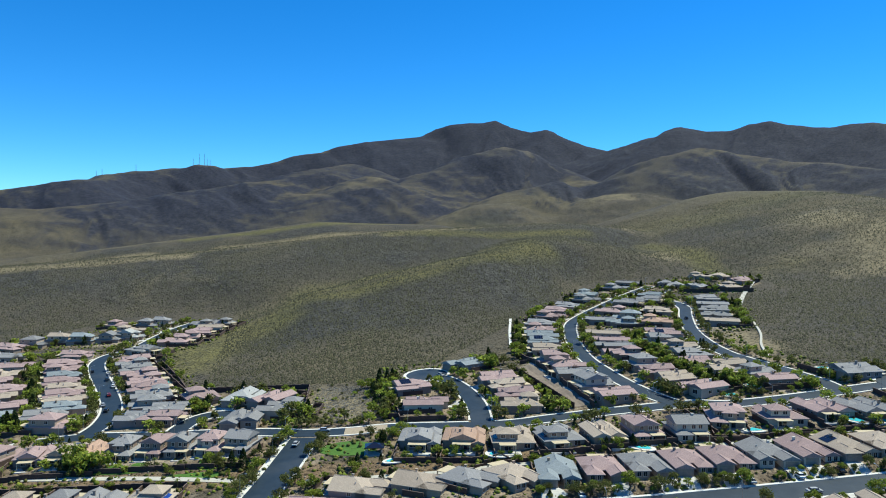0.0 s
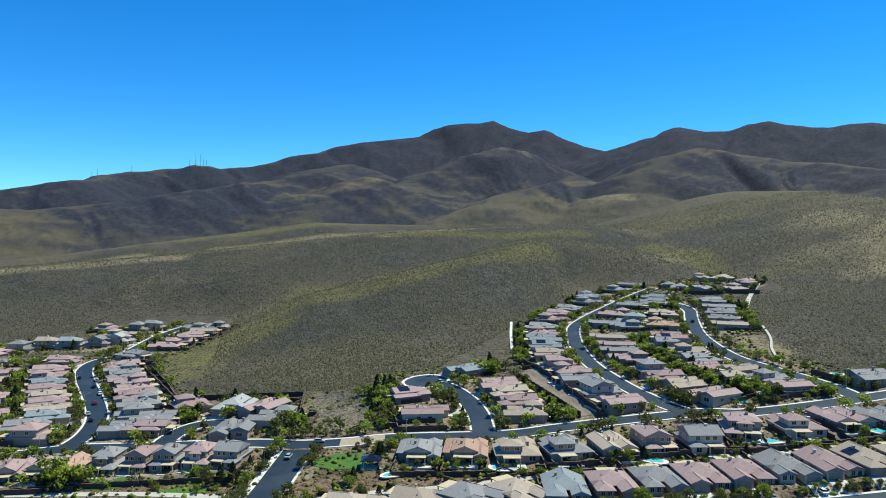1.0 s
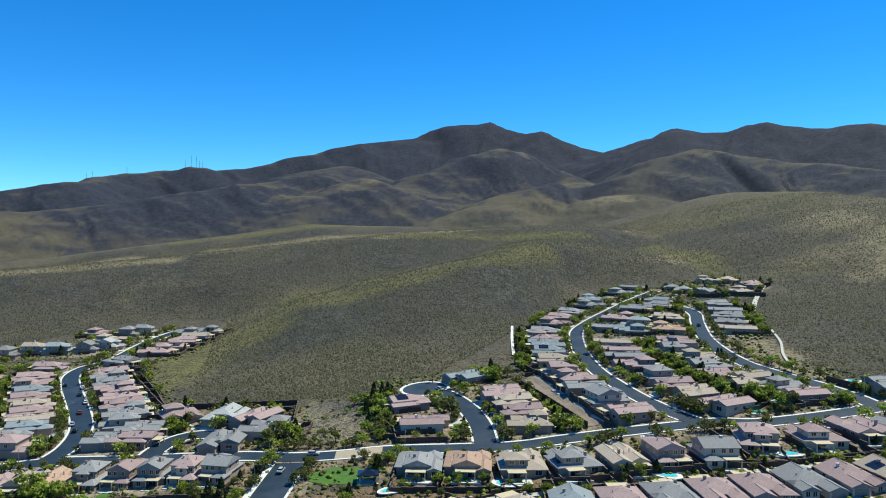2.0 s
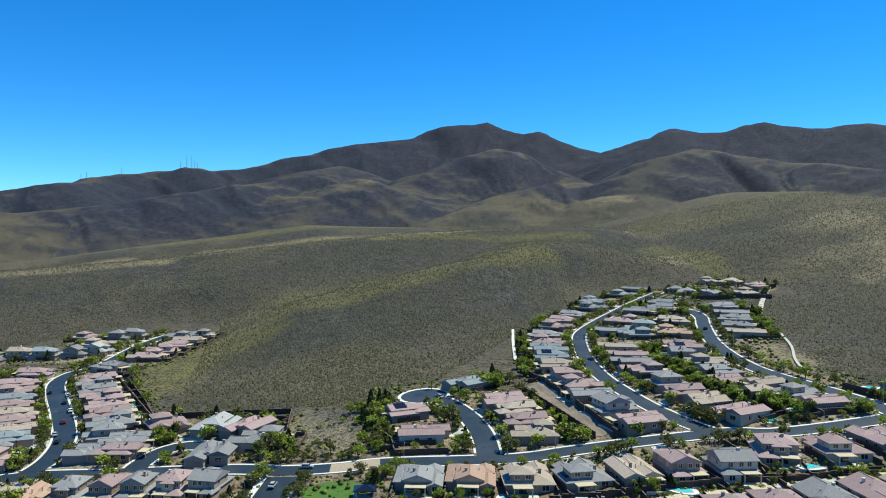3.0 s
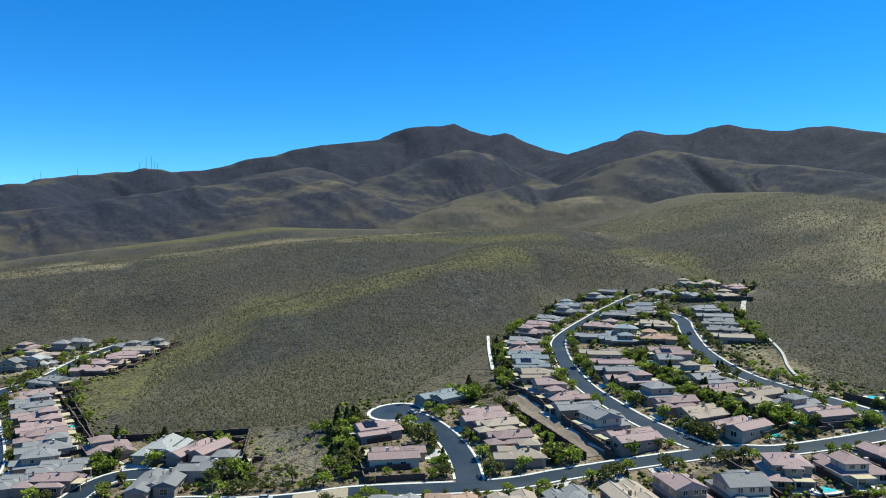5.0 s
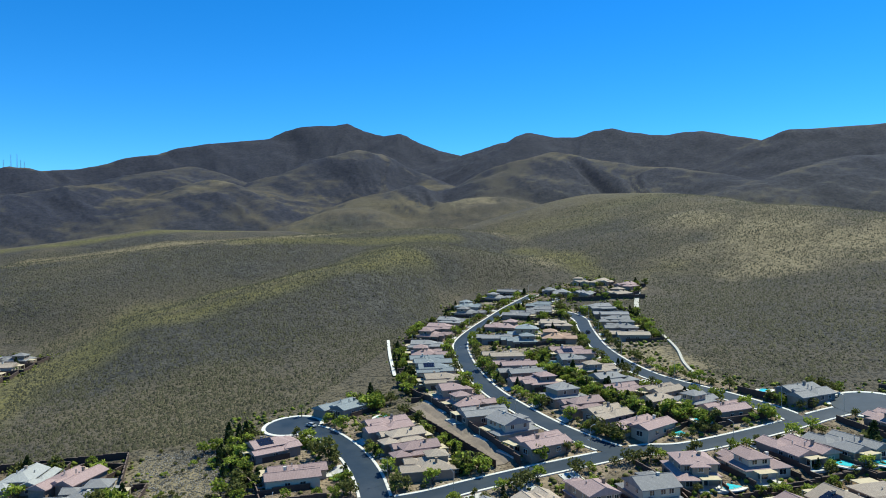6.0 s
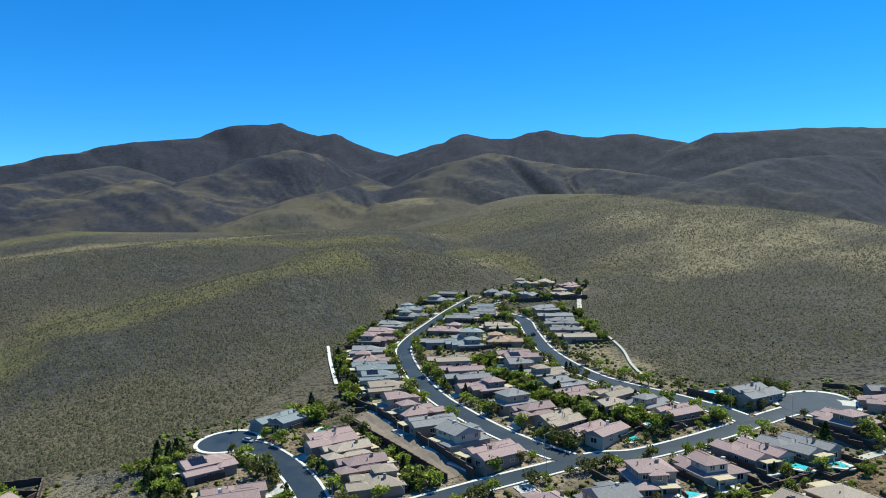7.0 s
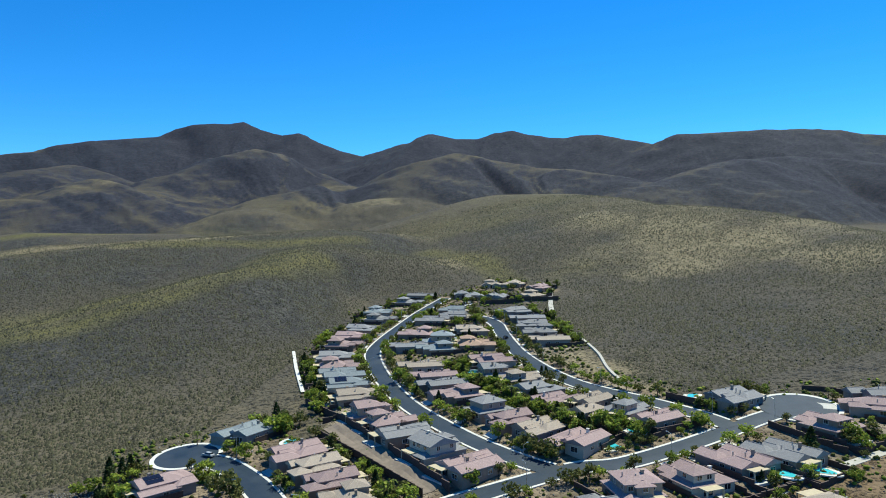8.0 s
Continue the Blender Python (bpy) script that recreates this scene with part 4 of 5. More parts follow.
MASTERS = {}
SPOKEN = {1: "one-storey", 2: "two-storey", 3: "long one-storey"}
GARAGE_AT = {(3, 0): (3.2, 8.6), (3, 1): (3.2, 8.6), (3, 2): (3.2, 8.6), (1, 0): (3.2, 8.2), (1, 1): (-3.5, 8.4), (1, 2): (-3.6, 8.0), (2, 0): (3.1, 8.0), (2, 1): (3.1, 8.0), (2, 2): (3.1, 8.0)}
rng = random.Random(11)
for k, (x, y, head, kind, roof, solar) in enumerate(HOUSES):
    variant, wall = rng.randrange(6), rng.choice((0, 0, 1, 1, 2, 3))
    sol = 0 if not solar else (2 if y < 224 and (x > 120 or x < -80) else 1)
    key = (kind, variant, roof, wall, sol)
    z = PADS[k][2]
    # a house is as wide as its lot lets it be
    room = min(math.hypot(x - a, y - b) for j, (a, b, *_) in enumerate(HOUSES) if j != k)
    wide = max(0.86, min(1.14, (room - 1.4) / 12.4)) if kind != 3 else 1.06
    deep = 1.02 if kind == 3 or room < 13.5 else 1.10
    m = pose(x, y, z, 0, 0, math.degrees(head) + rng.uniform(-3, 3)) @ Matrix.Diagonal((wide, deep, 1.04, 1))
    if key in MASTERS:
        copy_thing(MASTERS[key], m).matrix_basis = m
    else:
        root = build_house(*key)
        root.matrix_basis = m
        words = SPOKEN[kind] + " " + STUCCO_WORDS[wall] + " house with " + ROOF_WORDS[roof] + " tile roof" + (" and solar panels" if sol else "")
        MASTERS[key] = tagged(root, words, "house", "houses of the estate")
    # driveway to the street
    ex, ey = math.sin(head), -math.cos(head)
    line = min((LINES[s] for s in LINES), key=lambda l: np.hypot(*(l - (x, y)).T).min())
    reach = float(np.hypot(*(line - (x, y)).T).min()) - 5.2
    gx, gy = GARAGE_AT[kind, variant // 2]
    gx *= wide * (-1 if variant % 2 else 1)
    if 2 < reach - gy < 14:
        nx, ny = math.cos(head), math.sin(head)
        bm = bmesh.new()
        far = np.linspace(gy * deep - 0.2, reach, 7)
        qx = np.array([[x + ex * s + nx * (gx + o) for o in (-2.7, 2.7)] for s in far])
        qy = np.array([[y + ey * s + ny * (gx + o) for o in (-2.7, 2.7)] for s in far])
        qz = land_at(qx, qy) + 0.14
        rows = [[bm.verts.new((qx[i, j], qy[i, j], qz[i, j])) for j in (0, 1)] for i in range(7)]
        for a, b in zip(rows, rows[1:]):
            bm.faces.new((a[0], a[1], b[1], b[0]))
        bmesh.ops.recalc_face_normals(bm, faces=bm.faces)
        bmesh.ops.solidify(bm, geom=bm.faces[:], thickness=0.12)
        tagged(part("driveway", bm, DRIVE, None), "broom-finished concrete driveway in front of a garage", "driveway", kind="structure")
# ---- garden walls ----
FOOT = np.array([(x, y) for x, y, *_ in HOUSES])


def off_street(x, y):
    return float(np.hypot(ALL_LINES[:, 0] - x, ALL_LINES[:, 1] - y).min())


def house_gap(x, y, skip=-1):
    d = np.hypot(FOOT[:, 0] - x, FOOT[:, 1] - y)
    if skip >= 0:
        d[skip] = 99
    return float(d.min())


def wall_run(name, runs, high, words, group, mat=BLOCK, cap=COPING, step=4.0):
    """A block wall along one or more polylines, stepping with the land, with a coping."""
    bm, cb = bmesh.new(), bmesh.new()
    for a, b in runs:
        a, b = np.array(a, float), np.array(b, float)
        n = max(1, int(round(np.hypot(*(b - a)) / step)))
        d = (b - a) / np.hypot(*(b - a))
        s = np.array([d[1], -d[0]]) * 0.11
        ends = [a + (b - a) * k / n for k in range(n + 1)]
        zs = land_at(np.array([p[0] for p in ends]), np.array([p[1] for p in ends]))
        for p, q, zp, zq in zip(ends, ends[1:], zs, zs[1:]):
            low, top = min(zp, zq) - 0.6, max(zp, zq) * 0.5 + min(zp, zq) * 0.5 + high
            for m, f, z0, z1 in ((bm, 1.0, low, top), (cb, 1.5, top, top + 0.09)):
                vs = [m.verts.new((*(e + s * f * g), z)) for z in (z0, z1) for e, g in ((p, 1), (q, 1), (q, -1), (p, -1))]
                for idx in ((3, 2, 1, 0), (4, 5, 6, 7), (0, 1, 5, 4), (1, 2, 6, 5), (2, 3, 7, 6), (3, 0, 4, 7)):
                    m.faces.new([vs[i] for i in idx])
    ob = part(name, bm, mat, None)
    part("coping", cb, cap, ob)
    return tagged(ob, words, "wall", group)


CHANNEL = ((41, 348), (47.5, 318), (53.5, 297), (56.5, 283))


def off_channel(x, y):
    return float(along(np.array([x]), np.array([y]), [(a, b, 0) for a, b in CHANNEL])[0][0])


for k, (x, y, head, kind, *_) in enumerate(HOUSES):
    nx, ny, bx, by = math.cos(head), math.sin(head), -math.sin(head), math.cos(head)
    half, back = 7.3 if kind != 2 else 6.2, 16.0

    def spot(u, v):
        return (x + nx * u + bx * v, y + ny * u + by * v)

    runs = []
    for a, b in (((-half, -3), (-half, 4)), ((-half, 4), (-half, back)), ((-half, back), (half, back)), ((half, back), (half, 4)), ((half, 4), (half, -3))):
        p, q = spot(*a), spot(*b)
        mids = [(p[0] + (q[0] - p[0]) * s, p[1] + (q[1] - p[1]) * s) for s in (0.1, 0.5, 0.9)]
        if all(off_street(*m) > 7.5 and house_gap(*m, k) > 8.0 and off_channel(*m) > 5.5 for m in mids):
            runs.append((p, q))
    if runs:
        wall_run("garden_wall", runs, 1.75, "brown concrete block garden wall round a back yard", "garden walls")

LONG = (
    ("retaining_wall", 2.0, "brown block wall between the estate and the hillside", (((-172, 415), (-114, 322)),)),
    ("retaining_wall", 2.2, "brown block wall along the foot of the hill", (((-118, 334), (-62, 331)), ((-62, 331), (-57.8, 296)))),
    ("retaining_wall", 2.4, "dark brown block wall beside the sandy channel", (((35, 342), (43.5, 314)), ((43.5, 314), (53, 281)))),
    ("retaining_wall", 2.4, "dark brown block wall beside the sandy channel", (((37, 380), (45.5, 350)), ((45.5, 350), (52, 320)), ((52, 320), (60.5, 280)))),
    ("retaining_wall", 2.2, "dark brown block wall round a corner garden", (((128, 311), (132.5, 285)), ((132.5, 285), (155, 288)))),
    ("retaining_wall", 1.9, "dark brown block wall between two gardens", (((92.5, 268), (95.5, 243)),)),
    ("retaining_wall", 1.9, "dark brown block wall between two gardens", (((169.5, 277), (168.5, 262)), ((168.5, 262), (172.5, 250)))),
    ("retaining_wall", 2.0, "dark brown block wall along the street by the turning circle", (((-28, 315), (-18, 287)), ((-18, 287), (-16.5, 278)), ((-16.5, 278), (2, 277)))),
    ("retaining_wall", 2.6, "dark brown block wall above the planted slope", (((110, 372), (109, 340)), ((109, 340), (111, 312)), ((111, 312), (118, 293)))),
    ("retaining_wall", 2.4, "dark brown block wall beside the street", (((158.5, 314.5), (163.5, 300)), ((163.5, 300), (170, 288.5)))),
    ("retaining_wall", 1.6, "dark brown block wall behind the turning circle", (((205, 297), (216, 287)),)),
    ("retaining_wall", 3.2, "tall terraced retaining wall under the top houses", (((188, 556), (232, 534)),)),
    ("retaining_wall", 3.0, "tall terraced retaining wall under the top houses", (((184, 540), (228, 518)),)),
)
for name, high, words, runs in LONG:
    wall_run(name, runs, high, words, "retaining walls")
tagged(ribbon("channel", smooth_line(CHANNEL), [(-3.1, 0), (-1.6, 0), (0, -0.05), (1.6, 0), (3.1, 0)], SAND, 0.2, land=land_at), "sandy drainage channel between block walls", "channel", kind="structure")


# ---- lawns, pools ----
def flat_patch(cx, cy, rx, ry, lift, turn=0.0, wobble=0.12, seed=0, n=28, level=False):
    bm = bmesh.new()
    r = random.Random(seed)
    ph, ps = r.uniform(0, 6), r.uniform(0, 6)
    pts = []
    for k in range(n):
        a = 2 * math.pi * k / n
        f = 1 + wobble * math.sin(2 * a + ph) + 0.5 * wobble * math.sin(3 * a + ps)
        u, v = rx * f * math.cos(a), ry * f * math.sin(a)
        pts.append((cx + u * math.cos(turn) - v * math.sin(turn), cy + u * math.sin(turn) + v * math.cos(turn)))
    xs, ys = np.array([p[0] for p in pts]), np.array([p[1] for p in pts])
    zs = land_at(xs, ys) + lift
    z0 = float(land_at(np.array(cx), np.array(cy))) + lift
    if level:
        zs[:] = z0
    rim = [bm.verts.new((p[0], p[1], z)) for p, z in zip(pts, zs)]
    low = [bm.verts.new((p[0], p[1], z - 0.35)) for p, z in zip(pts, zs)]
    mid = bm.verts.new((cx, cy, z0))
    for k in range(n):
        j = (k + 1) % n
        bm.faces.new((mid, rim[k], rim[j]))
        bm.faces.new((rim[k], low[k], low[j], rim[j]))
    return bm


for cx, cy, rx, ry in ((-33.5, 253.5, 10.5, 6.5), (-84, 236.5, 11, 2.6), (-112, 243, 9, 2.2), (-92, 243.2, 3, 2), (-80, 243, 3, 2), (60, 286, 3.4, 2.5), (-128, 242.6, 4, 2)):
    tagged(part("lawn", flat_patch(cx, cy, rx, ry, 0.12, 0.05, 0.08, int(cx)), LAWN, None), "mown green lawn", "lawn", kind="structure")

rl = random.Random(77)
for hx_, hy_, head, kind, *_ in HOUSES:
    if rl.random() < 0.3:
        u, v = rl.uniform(-3.5, 3.5), rl.choice((-12.2, 13.5))
        cx, cy = hx_ + math.cos(head) * u - math.sin(head) * v, hy_ + math.sin(head) * u + math.cos(head) * v
        if off_street(cx, cy) > 8 and house_gap(cx, cy) > 10.5:
            tagged(part("lawn", flat_patch(cx, cy, rl.uniform(2.2, 3.6), rl.uniform(1.6, 2.3), 0.12, head, 0.1, int(cx)), LAWN, None), "small mown lawn in a yard", "lawn", kind="structure")

POOLS = ((-97, 336), (-184, 338.5), (102, 358), (149, 299), (176, 309), (145, 247.5), (67, 242), (-160, 240.5), (-15.1, 241), (-25.0, 313.0), (44.5, 383), (46.5, 343), (60.0, 294), (92.8, 246), (110.0, 246), (-141.4, 357.2), (25.5, 340.5),
         (134.5, 293), (168.1, 311.8), (155.9, 246), (19.5, 238), (118.2, 286.6), (113.4, 384.1), (79.0, 246))


def inside_house(x, y, room=0.8):
    for hx, hy, head, kind, *_ in HOUSES:
        dx, dy = x - hx, y - hy
        if abs(dx) + abs(dy) < 24:
            u, v = dx * math.cos(head) + dy * math.sin(head), -dx * math.sin(head) + dy * math.cos(head)
            if abs(u) < 7 + room and -9.4 - room < v < 9.4 + room:
                return True
    return False


def yard_spot(px, py):
    """The same place, shifted back off a house that stands on it."""
    for _ in range(14):
        if not inside_house(px, py, 1.8):
            break
        k = int(np.hypot(FOOT[:, 0] - px, FOOT[:, 1] - py).argmin())
        head = HOUSES[k][2]
        px, py = px - math.sin(head), py + math.cos(head)
    return px, py


for k, (px, py) in enumerate(POOLS):
    px, py = yard_spot(px, py)
    if off_channel(px, py) < 7.5 or off_street(px, py) < 8:
        continue
    r = random.Random(k)
    turn, rx, ry = r.uniform(0, 3), r.uniform(2.8, 3.7), r.uniform(1.6, 2.2)
    pool = new("swimming_pool")
    part("deck", flat_patch(px, py, rx + 1.7, ry + 1.5, 0.22, turn, 0.06, k, level=True), CONCRETE, pool)
    part("coping", flat_patch(px, py, rx + 0.35, ry + 0.35, 0.30, turn, 0.14, k, level=True), PATHWAY, pool)
    part("water", flat_patch(px, py, rx, ry, 0.34, turn, 0.14, k, level=True), WATER, pool, "clear turquoise pool water")
    tagged(pool, "turquoise swimming pool with a pale concrete deck", "pool", "swimming pools")


# ---- trees ----
def blade_cloud(bm, r, centres, size, tri=True):
    """Small crossed leaf clumps about the centres."""
    for c in centres:
        for _ in range(2):
            a = Vector((r.gauss(0, 1), r.gauss(0, 1), r.gauss(0, 0.6))).normalized()
            b = a.cross(Vector((r.gauss(0, 1), r.gauss(0, 1), r.gauss(0, 1)))).normalized()
            s = size * r.uniform(0.6, 1.3)
            o = Vector(c)
            bm.faces.new([bm.verts.new(o + a * s * u + b * s * v) for u, v in ((-1, -0.4), (0.1, -0.9), (1, 0.2), (0, 0.9))])


def limb(bm, p, q, r0, r1, n=6):
    p, q = Vector(p), Vector(q)
    d = (q - p).normalized()
    u = d.orthogonal().normalized()
    v = d.cross(u)
    rings = [[bm.verts.new(o + (u * math.cos(6.2832 * k / n) + v * math.sin(6.2832 * k / n)) * rr) for k in range(n)] for o, rr in ((p, r0), (q, r1))]
    for k in range(n):
        bm.faces.new((rings[0][k], rings[0][(k + 1) % n], rings[1][(k + 1) % n], rings[1][k]))


def build_tree(kind, seed):
    r = random.Random(seed)
    root = new("tree" if kind != "palm" else "palm_tree")
    tb, cb = bmesh.new(), bmesh.new()
    if kind in ("bright", "olive"):
        h, w = r.uniform(4.2, 5.4), r.uniform(2.3, 3.0)
        limb(tb, (0, 0, -0.4), (0.1, 0, 1.1), 0.2, 0.14)
        lobes = []
        for k in range(7):
            a, s = 6.283 * k / 7 + r.uniform(-0.4, 0.4), r.uniform(0.35, 0.8)
            tip = (w * s * math.cos(a), w * s * math.sin(a), h * r.uniform(0.36, 0.82))
            limb(tb, (0.1, 0, 1.0), tip, 0.10, 0.03, 5)
            lobes.append((tip, w * r.uniform(0.32, 0.55)))
        lobes.append(((0.1, 0, h * 0.85), w * 0.5))
        pts = []
        for (cx, cy, cz), rad in lobes:
            for _ in range(85):
                v = Vector((r.gauss(0, 1), r.gauss(0, 1), r.gauss(0, 0.75)))
                v = v.normalized() * rad * r.uniform(0.45, 1.1)
                pts.append((cx + v.x, cy + v.y, max(0.45, cz + v.z * 0.85)))
        blade_cloud(cb, r, pts, 0.21 if kind == "bright" else 0.18)
    elif kind == "dark":
        h, w = r.uniform(5.5, 7.5), r.uniform(1.3, 2.0)
        limb(tb, (0, 0, -0.4), (0, 0, h * 0.9), 0.17, 0.03)
        pts = []
        for _ in range(520):
            s = r.random() ** 0.8
            rad = w * (1 - s) ** 0.8 * r.uniform(0.5, 1.1) + 0.1
            a = r.uniform(0, 6.283)
            pts.append((rad * math.cos(a), rad * math.sin(a), 0.9 + s * (h - 0.9)))
        blade_cloud(cb, r, pts, 0.2)
    else:
        h = r.uniform(4.0, 6.5)
        limb(tb, (0, 0, -0.4), (0.15, 0.05, h), 0.2, 0.15)
        for k in range(22):
            a, up = r.uniform(0, 6.283), r.uniform(-0.4, 1.0)
            d = Vector((math.cos(a), math.sin(a), 0))
            side = Vector((-d.y, d.x, 0)) * 0.26
            prev = Vector((0.15, 0.05, h))
            for s in range(1, 4):
                nxt = Vector((0.15, 0.05, h)) + d * 0.65 * s + Vector((0, 0, up * s * 0.45 - 0.19 * s * s))
                sc0, sc1 = (4.2 - s) / 3.4, (3.2 - s) / 3.4
                cb.faces.new([cb.verts.new(q) for q in (prev - side * sc0, prev + side * sc0, nxt + side * sc1, nxt - side * sc1)])
                prev = nxt
    part("trunk", tb, BARK, root)
    part("crown", cb, LEAF[kind], root)
    words = {"bright": "bright green mesquite tree with a spreading crown", "olive": "olive green desert tree with an airy crown",
             "dark": "dark green conifer with a pointed crown", "palm": "small fan palm with drooping fronds"}[kind]
    return tagged(root, words, "tree", "trees of the estate")


TREES = [(kind, build_tree(kind, 40 + k)) for k, kind in enumerate(("bright", "bright", "olive", "olive", "dark", "palm", "bright", "dark"))]
USED = set()
FAR_TREES = {}


def plant(x, y, z, kind, size, turn, single):
    """A tree of its own near by; one of the joined far trees otherwise."""
    k = [i for i, (n, _) in enumerate(TREES) if n == kind]
    i = k[int(turn * 7) % len(k)]
    m = pose(x, y, z, 0, 0, turn * 57)
    if i not in USED:
        USED.add(i)
        TREES[i][1].matrix_basis = m
    elif single:
        copy_thing(TREES[i][1], m).matrix_basis = m @ Matrix.Diagonal((size, size, size * 0.95, 1))
    else:
        FAR_TREES.setdefault(i, []).append((x, y, z, size, turn))


def join_far_trees():
    """Crowns and trunks of the trees that stand too far off to tell apart, joined by kind."""
    for i, places in FAR_TREES.items():
        kind, root = TREES[i]
        for child in root.children:
            me = child.data
            co = np.empty(len(me.vertices) * 3)
            me.vertices.foreach_get("co", co)
            co = co.reshape(-1, 3)
            idx = np.empty(len(me.loops), np.int32)
            me.loops.foreach_get("vertex_index", idx)
            quads = idx.reshape(-1, 4)
            vs, fs = [], []
            if child.name.startswith("crown"):  # fewer, larger clumps
                clump = co[quads][::5] if kind != "palm" else co[quads]
                if kind != "palm":
                    clump = clump.mean(1, keepdims=True) + (clump - clump.mean(1, keepdims=True)) * 1.9
                co = clump.reshape(-1, 3)
                quads = np.arange(len(co), dtype=np.int32).reshape(-1, 4)
            for k, (x, y, z, size, turn) in enumerate(places):
                c, s = math.cos(turn), math.sin(turn)
                vs.append(np.stack([(co[:, 0] * c - co[:, 1] * s) * size + x, (co[:, 0] * s + co[:, 1] * c) * size + y, co[:, 2] * size + z], -1))
                fs.append(quads + k * len(co))
            out = bpy.data.meshes.new("far_trees")
            v, f = np.concatenate(vs), np.concatenate(fs)
            out.vertices.add(len(v))
            out.vertices.foreach_set("co", v.astype(np.float32).ravel())
            out.loops.add(f.size)
            out.loops.foreach_set("vertex_index", f.ravel().astype(np.int32))
            out.polygons.add(len(f))
            out.polygons.foreach_set("loop_start", np.arange(0, f.size, 4, dtype=np.int32))
            out.update(calc_edges=True)
            out.materials.append(me.materials[0])
            name = "far_trees" if child.name.startswith("crown") else "far_tree_trunks"
            tagged(new(name, out), "green trees among the distant houses", "trees", kind="stuff")


# trees that stand out singly: x, y, kind, size
BIG_TREES_WEST = ((26.1, 332.4, "bright", 1.6), (24.8, 351.6, "bright", 1.4), (109.2, 392.3, "bright", 1.3), (81.7, 348.1, "dark", 1.2), (109.9, 395.2, "olive", 1.3), (72.5, 389.5, "olive", 1.2), (76.3, 438.6, "olive", 1.2), (71.1, 365.4, "bright", 1.1), (107.8, 504.6, "bright", 1.1), (-221.5, 382.6, "bright", 1.2), (-224.3, 377, "olive", 1.3), (-204, 352.4, "olive", 1.3), (-190.7, 331.7, "bright", 1.2), (-213.3, 353.7, "olive", 1.2), (-246.4, 419.9, "bright", 1.2), (-201.3, 388.1, "olive", 1.2), (-163.6, 328, "bright", 1.1), (-173.5, 375, "olive", 1.1), (-157.1, 345.5, "olive", 1), (-120.6, 288.1, "olive", 1.3), (-128.8, 280.9, "olive", 1.2), (-88.4, 304.7, "bright", 1.1), (-61.2, 286.4, "olive", 1.5), (-58.4, 289.3, "bright", 1.3), (-56.2, 296, "olive", 1.3))
BIG_TREES_MID = ((-63.7, 282.1, "olive", 1.3), (-38.9, 282.9, "olive", 1), (-28, 287.9, "bright", 1.1), (-23.4, 287.1, "olive", 1.2), (-36.9, 324.8, "bright", 0.9), (-135.9, 248.2, "bright", 1.8), (-129, 246.6, "bright", 1.7), (-71.9, 241.2, "dark", 1.4), (-67.8, 240.7, "dark", 1.2), (-76.2, 239.5, "olive", 1.2), (4.1, 304.7, "olive", 1.6), (0.9, 308.3, "olive", 1.4), (21.1, 351.6, "bright", 1.4), (24.3, 352.1, "bright", 1.5), (84.7, 327.6, "olive", 1.1), (95.8, 287.4, "olive", 1.4), (93.6, 290.9, "olive", 1.3), (92.4, 296.7, "olive", 1.2), (66.8, 281.4, "bright", 1.1), (62.2, 278.6, "bright", 1), (101.7, 275.2, "olive", 1.2), (34, 340.4, "olive", 1), (83.9, 350.3, "olive", 1.3), (82.1, 355.4, "dark", 0.9), (31.1, 355.6, "olive", 1.2))
BIG_TREES_EAST = ((37.9, 289.5, "olive", 1.1), (42.9, 282.4, "olive", 1.3), (47.8, 281.8, "olive", 1.2), (136.5, 280.2, "olive", 1), (153.9, 291.3, "bright", 1), (129.9, 278.4, "olive", 1.1), (124.7, 278.4, "olive", 1.1), (161.9, 253.4, "dark", 1.5), (160.4, 254.1, "olive", 1.3), (149, 253, "palm", 1), (125.5, 250.7, "bright", 1), (126, 372.2, "palm", 1), (62.6, 366.3, "bright", 1.1), (69.1, 413.6, "bright", 1), (70.6, 431.9, "bright", 1.1), (66.7, 392.5, "olive", 1.1), (66.7, 372.9, "bright", 1), (-4, 353, "palm", 1), (0.6, 344.5, "bright", 1.1), (16.6, 320, "olive", 1), (38, 329.1, "olive", 1), (17, 363, "dark", 0.7))
r = random.Random(5)
spots = [q for q in BIG_TREES_WEST + BIG_TREES_MID + BIG_TREES_EAST if off_street(q[0], q[1]) > 4.2 and not inside_house(q[0], q[1], -1.2)]
for x, y, head, kind, *_ in HOUSES:
    nx, ny, bx, by = math.cos(head), math.sin(head), -math.sin(head), math.cos(head)
    for front, count in ((True, 3 if kind == 3 else 5), (False, 3 if y < 262 else 9)):
        for _ in range(count):
            u, v = r.uniform(-7.5, 7.5), (r.uniform(-14.5, -10.6) if front else r.uniform(10.5, 17.5))
            px, py = x + nx * u + bx * v, y + ny * u + by * v
            if off_street(px, py) > 5.9 and not inside_house(px, py, 0.2):
                pick = r.random()
                spots.append((px, py, "bright" if pick < 0.42 else "olive" if pick < 0.72 else "dark" if pick < 0.86 else "palm", (r.uniform(0.3, 0.6) if kind == 3 or y < 262 else r.uniform(0.4, 0.95)) if front else r.uniform(0.4, 0.85) if y < 262 else r.uniform(0.5, 1.2)))
for _ in range(60):  # green belt
    px = r.uniform(-185, 215)
    py = r.uniform(227, 243) + 0.02 * px
    if off_street(px, py) > 7.5 and not inside_house(px, py, 1):
        spots.append((px, py, "bright" if r.random() < 0.5 else "olive" if r.random() < 0.6 else "dark", r.uniform(0.35, 0.75)))
